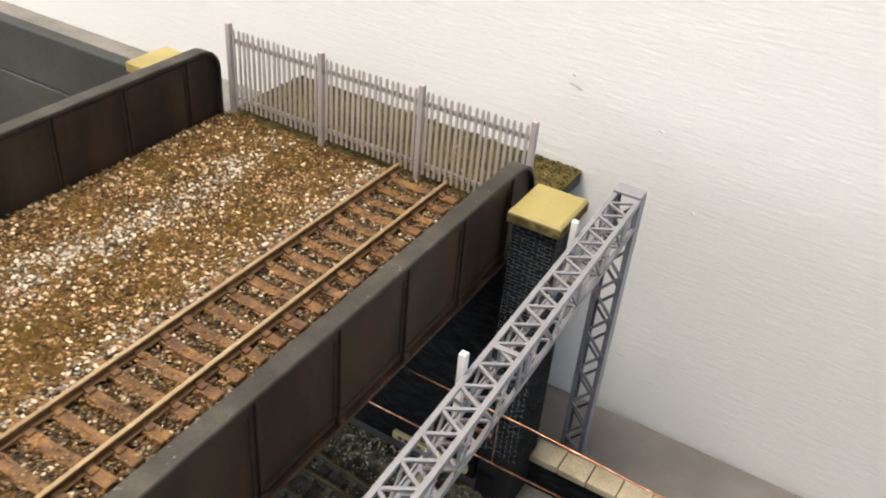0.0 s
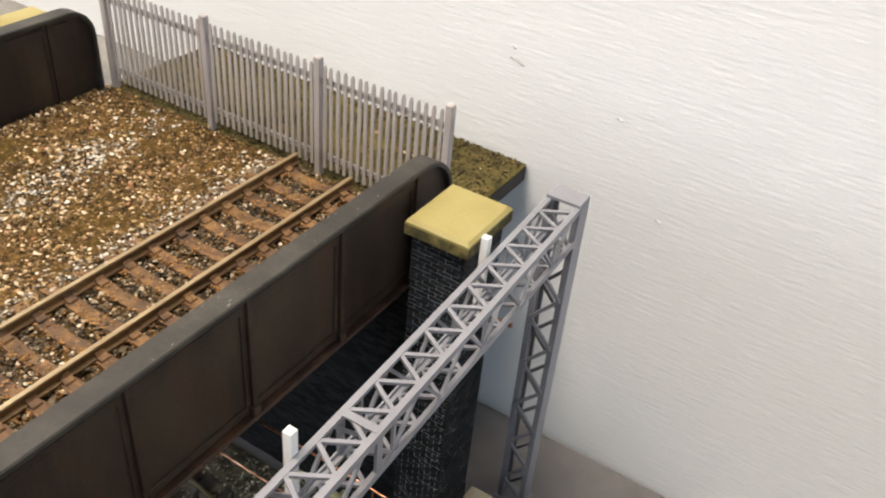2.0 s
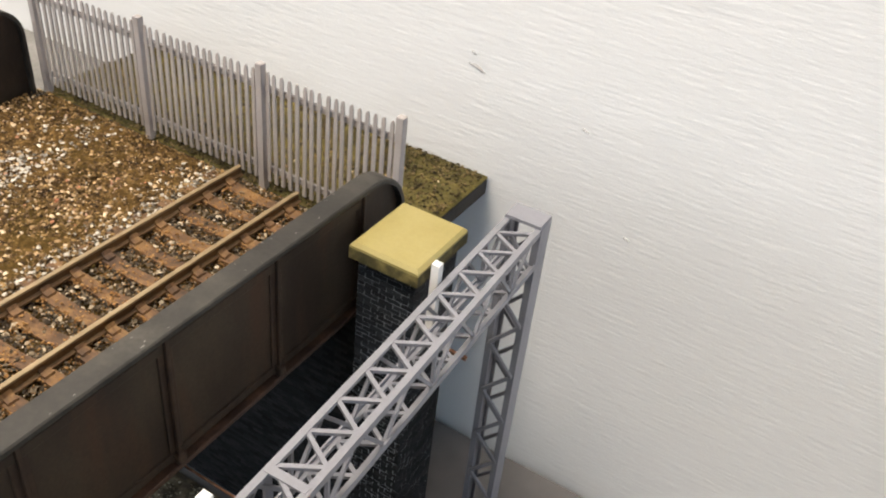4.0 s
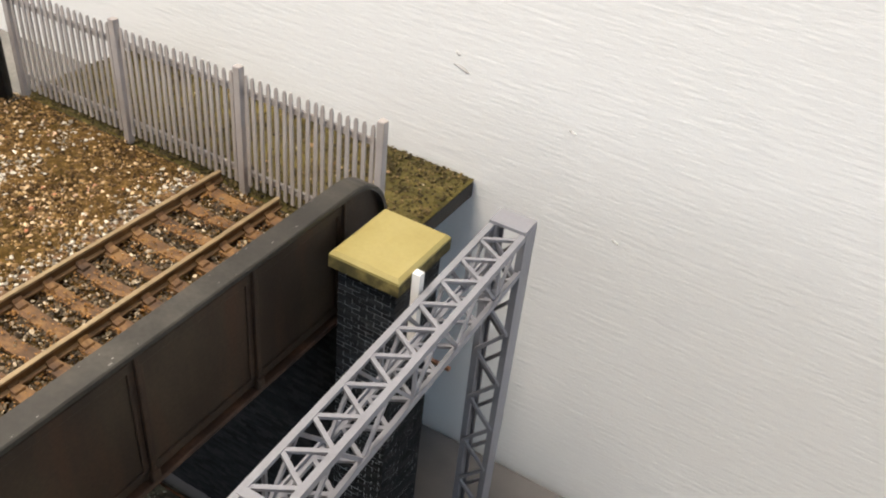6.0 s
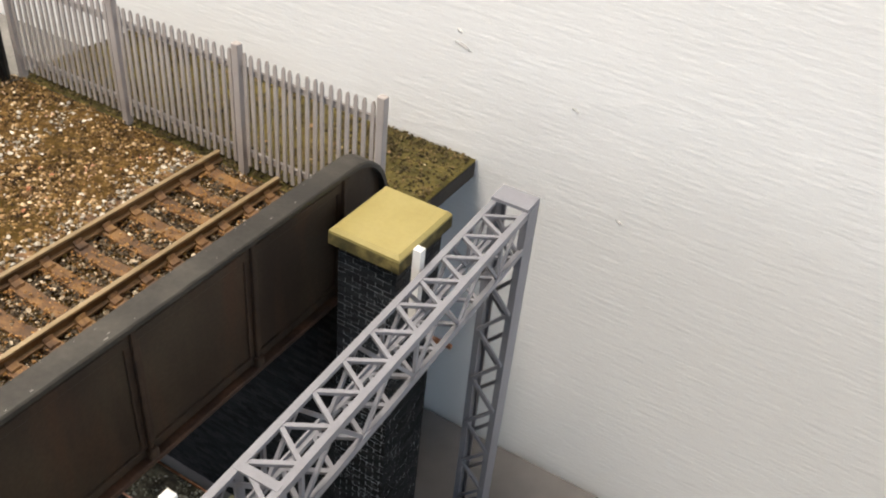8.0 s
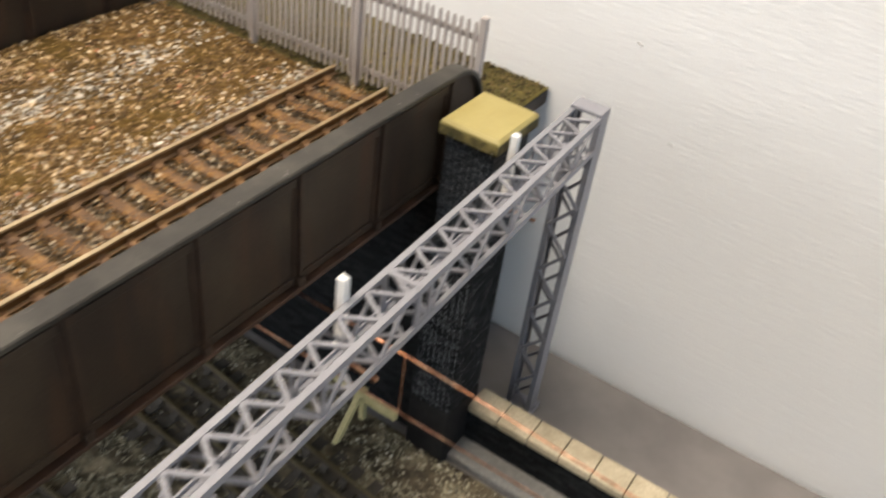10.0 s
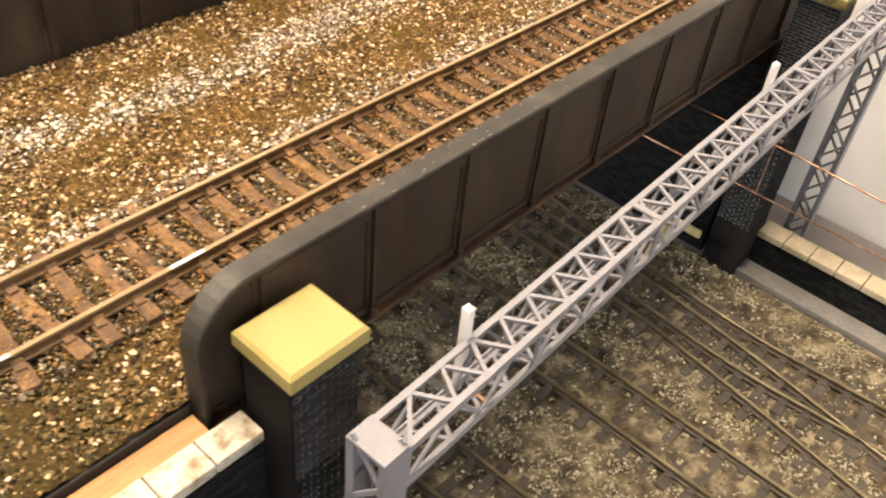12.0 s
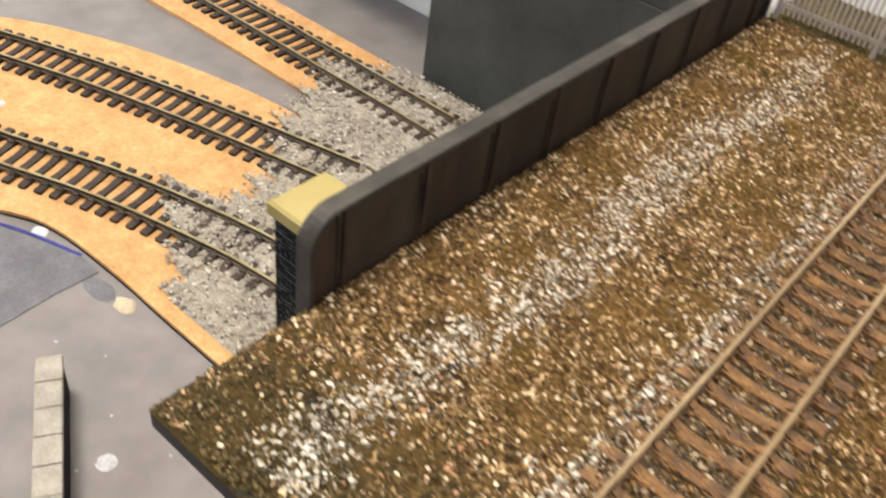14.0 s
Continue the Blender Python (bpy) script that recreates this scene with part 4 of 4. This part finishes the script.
def lower_track(name, line, label, sleeper_mat, rail_mat, gauge=17.4, sleepers=True):
    """A track along a line of (x, y) at rail height, with its sleepers."""
    pts = arc([(x, y, LOW_RAIL) for x, y in line], 10)
    mid = pts[len(pts) // 2]
    t = thing(name, mid.x, mid.y, BED_TOP, label, "railway track", "lower tracks")
    for side in (-1, 1):
        edge = []
        for i, q in enumerate(pts):
            d = (pts[min(i + 1, len(pts) - 1)] - pts[max(i - 1, 0)]).normalized()
            edge.append(q + Vector((d.y, -d.x, 0)) * side * gauge / 2)
        rail = in_thing(Shape().sweep(edge, SECTION_FOOT), "rail", DARK_RAIL, t)
        head = Shape().sweep(edge, SECTION_HEAD).ob("rail_head", rail_mat)
        head.parent = rail
    if not sleepers:
        return t
    lengths = [0.0]
    for a, b in zip(pts, pts[1:]):
        lengths.append(lengths[-1] + (b - a).length)
    d, i, mesh = 3.0, 0, None
    while d < lengths[-1] - 2:
        while lengths[i + 1] < d:
            i += 1
        f = (d - lengths[i]) / (lengths[i + 1] - lengths[i])
        q, w = pts[i].lerp(pts[i + 1], f), pts[i + 1] - pts[i]
        if mesh is None:
            o = sleeper_shape(30.0, 3.2).ob("sleeper", sleeper_mat)
            mesh = o.data
        else:
            o = new("sleeper", mesh)
        o.location = q * MM
        o.rotation_euler = (0, 0, math.atan2(w.y, w.x) - math.pi / 2 + radians(random.uniform(-1, 1)))
        under(o, t)
        d += 7.3
    return t


LOW_RAIL = 15.0
lower_track("railway_track", [(-270, 47), (-190, 46), (-60, 45.5), (80, 45), (220, 45)], "brass railed lower track sunk in ballast", GREY_SLEEPER, LOW_HEAD)
lower_track("railway_track", [(-300, 105), (-200, 101), (-60, 100.5), (80, 99), (220, 98)], "brass railed lower track sunk in ballast", GREY_SLEEPER, LOW_HEAD)
lower_track("railway_track", [(-300, 163), (-200, 152), (-100, 148), (-43, 142.5), (20, 132), (90, 119), (220, 90)], "brass railed lower track diverging over a turnout", GREY_SLEEPER, LOW_HEAD)
lower_track("railway_track", [(-150, 160), (-48, 150), (0, 151), (40, 154), (120, 156), (220, 157)], "brass railed lower track joining at a turnout", GREY_SLEEPER, LOW_HEAD)

# ---- cork and tracks beyond the far girder ----
def cork_strip(line, half_l, half_r, label):
    pts = arc([(x, y, FLOOR_Z) for x, y in line], 10)
    s = Shape().sweep(pts, [(-half_l, 0.0), (half_r, 0.0), (half_r, 1.9), (half_r - 1.0, 2.1), (-half_l + 1.0, 2.1), (-half_l, 1.9)])
    return tagged(s.ob("cork_underlay", CORK), label, "underlay", "cork strips")


T1 = [(-560, -88), (-480, -24), (-403, 7), (-354, 26.5), (-301, 41), (-262, 47)]
T2 = [(-620, -20), (-540, 22), (-479, 48.5), (-420, 70.5), (-360, 88), (-300, 103)]
T3 = [(-640, 142), (-540, 155), (-455, 160.5), (-380, 161.5), (-300, 162)]
low_edge = [(-620, -190), (-480, -85), (-420, -40), (-371, -10.5), (-349, -1.5), (-315, 1), (-281, 1), (-212, 1.5)]
high_edge = [(-212, 121), (-300, 122), (-367, 117.6), (-426, 104), (-471, 86.4), (-509, 63.6), (-580, 5), (-650, -70)]
outline = [(q.x, q.y) for q in arc([(x, y, 0) for x, y in low_edge], 5) + arc([(x, y, 0) for x, y in high_edge], 5)]
tagged(Shape().prism(outline, FLOOR_Z, FLOOR_Z + 2.1, "z").ob("cork_underlay", CORK), "orange cork sheet under two curved tracks", "underlay", "cork strips")
# Added black strip that draws the dark line along the cork's edge.
edge_line = arc([(x, y, FLOOR_Z) for x, y in low_edge], 5)
tagged(Shape().sweep(edge_line, [(0.05, 0.0), (0.4, 0.0), (0.3, 0.5), (0.05, 0.8)]).ob("dark_edge_strip", DARK_WALL), "thin black strip added to draw the dark cork edge", "filler")
cork_strip(T3, 26, 26, "orange cork strip under the rear track")
LOW_RAIL = 16.4
for line in (T1, T2, T3):
    lower_track("railway_track", line, "brass railed track with dark sleepers on cork", BLACK_SLEEPER, BRASS_RAIL)


def ash_edge(y):
    return np.interp(y, [6, 18, 30, 45, 57, 77, 95, 114, 136, 150, 165, 190], [-292, -308, -322, -352, -322, -330, -345, -356, -366, -372, -385, -345]) + 5 * np.sin(y * 0.5) + 3 * np.sin(y * 1.3)


tagged(rough_sheet("grey_ballast_patch", -390, -209, 7, 188, 13.0, 1.3, 1.2, GREY_BED, 31, edge=4.0, keep=lambda x, y: x > ash_edge(y) + 4), "ash grey ballast patch beside the girder", "ground cover", kind="structure")
p, s = strew(22000, -400, -209, 7, 190, 13.0, 0.6, 1.9, lambda x, y: x > ash_edge(y) + rng.normal(2, 4, len(x)))
tagged(grains("ash_stones", p, s, ASH_STONES, 33), "loose ash grey ballast between the curved tracks", "ballast", kind="stuff")

# ---- small things on the boards ----
stop = thing("buffer_stop", -85, 180, FLOOR_Z, "small cream painted buffer stop at the wall foot", "buffer stop")
in_thing(Shape().box(-99.5, -71.5, 179.6, 181.4, 21.6, 24.6, 0.4), "beam", SIGN, stop, "cream beam with dark marks")
for i in range(4):
    in_thing(Shape().box(-97 + i * 2.4, -95.6 + i * 2.4, 179.4, 179.55, 22.5, 23.8), "mark", SIGN_INK, stop)
in_thing(Shape().bar((-84.5, 179.8, 23.5), (-84.5, 169.5, FLOOR_Z + 1.5), 1.7, 1.7), "prop", SIGN, stop)
in_thing(Shape().box(-85.4, -83.6, 181.4, 183.2, FLOOR_Z, 24.2, 0.2), "upright", SIGN, stop)
for a, b in ((26, 36.2), (39.4, 53.0), (57.5, 70), (73, 84)):
    tagged(Shape().bar((-129.4, a, 13.0), (-129.8, b, 13.0), 2.2, 1.2).ob("orange_strip", ORANGE), "faded orange painted strip lying on the ballast", "strip", "orange strips")
def blob(name, x, y, rx, ry, h, mat, label, category):
    s, n = Shape(), 18
    rim = [(x + rx * math.cos(k * 2 * math.pi / n) * random.uniform(0.85, 1.1), y + ry * math.sin(k * 2 * math.pi / n) * random.uniform(0.85, 1.1)) for k in range(n)]
    v = [(a, b, FLOOR_Z + 0.02) for a, b in rim] + [(x + (a - x) * 0.7, y + (b - y) * 0.7, FLOOR_Z + h) for a, b in rim] + [(x, y, FLOOR_Z + h * 1.05)]
    s.add(v, [(k, (k + 1) % n, n + (k + 1) % n, n + k) for k in range(n)] + [(n + k, n + (k + 1) % n, 2 * n) for k in range(n)])
    return tagged(s.ob(name, mat, None, "", True), label, category)


blob("cork_scrap", -299.5, -4.6, 4.8, 3.4, 0.9, COPING, "small torn cork scrap on the grey board", "scrap")
blob("glue_drop", -248.5, -44.3, 3.2, 3.2, 0.5, GLUE, "dried white glue drop on the grey board", "glue")
blob("glue_drop", -352.5, -5.5, 3.5, 3.0, 0.4, GLUE, "dried pale glue drop on the grey board", "glue")
blob("glue_drop", -437, 25, 3.5, 3.0, 2.3, GLUE, "dried pale glue drop on cork", "glue")
s = Shape().sweep(arc([(-384, -25, FLOOR_Z + 0.36), (-366, -14.2, FLOOR_Z + 0.36), (-350, -7.5, FLOOR_Z + 0.36), (-331, -1.5, FLOOR_Z + 0.36)], 6), [(-0.7, 0), (0.7, 0), (0.7, 0.05), (-0.7, 0.05)])
tagged(s.ob("marker_line", BLUE_INK), "blue marker line drawn on the grey board", "line")


def wall_chip(x, z, w, h):
    s, n = Shape(), 10
    rim = [(x + w * math.cos(k * 2 * math.pi / n) * random.uniform(0.6, 1.2), z + h * math.sin(k * 2 * math.pi / n) * random.uniform(0.6, 1.2) - 0.3 * w * math.cos(k * 2 * math.pi / n)) for k in range(n)]
    v = [(a, WALL_Y - 0.02, b) for a, b in rim] + [(x, WALL_Y - 0.35, z)]
    s.add(v, [(k, (k + 1) % n, n) for k in range(n)])
    return tagged(s.ob("wall_chip", CHIP), "small grey chip in the white wall paint", "chip", "chips in the wall")


for x, z, w, h in ((-81.6, 128.8, 2.4, 0.55), (-83.0, 132.2, 0.8, 0.5), (-52.2, 122.5, 1.2, 0.35), (-36.7, 99.0, 1.0, 0.4)):
    wall_chip(x, z, w, h)

# Thin sheet just above the board, darker than the board itself.
stain = Shape()
stain.prism([(-317, -46), (-319.7, -18), (-319.5, -2), (-330, -1.6), (-368, -15.5), (-420, -46), (-460, -80), (-400, -110)], FLOOR_Z + 0.03, FLOOR_Z + 0.35, "z")
tagged(stain.ob("dark_floor_panel", DARK_GREY), "thin darker grey sheet on the board", "ground", kind="structure")
blob("paint_stain", -312, -6.5, 8.5, 4.0, 0.42, DARK_GREY, "dark paint stain on the grey board", "stain")
for x, y in ((-262, -34), (-284, -22), (-238, -30), (-252, -52), (-300, -30), (-225, -47)):
    blob("paint_fleck", x, y, 0.5, 0.5, 0.25, GLUE, "tiny white paint fleck on the grey board", "fleck")["group"] = "paint flecks"
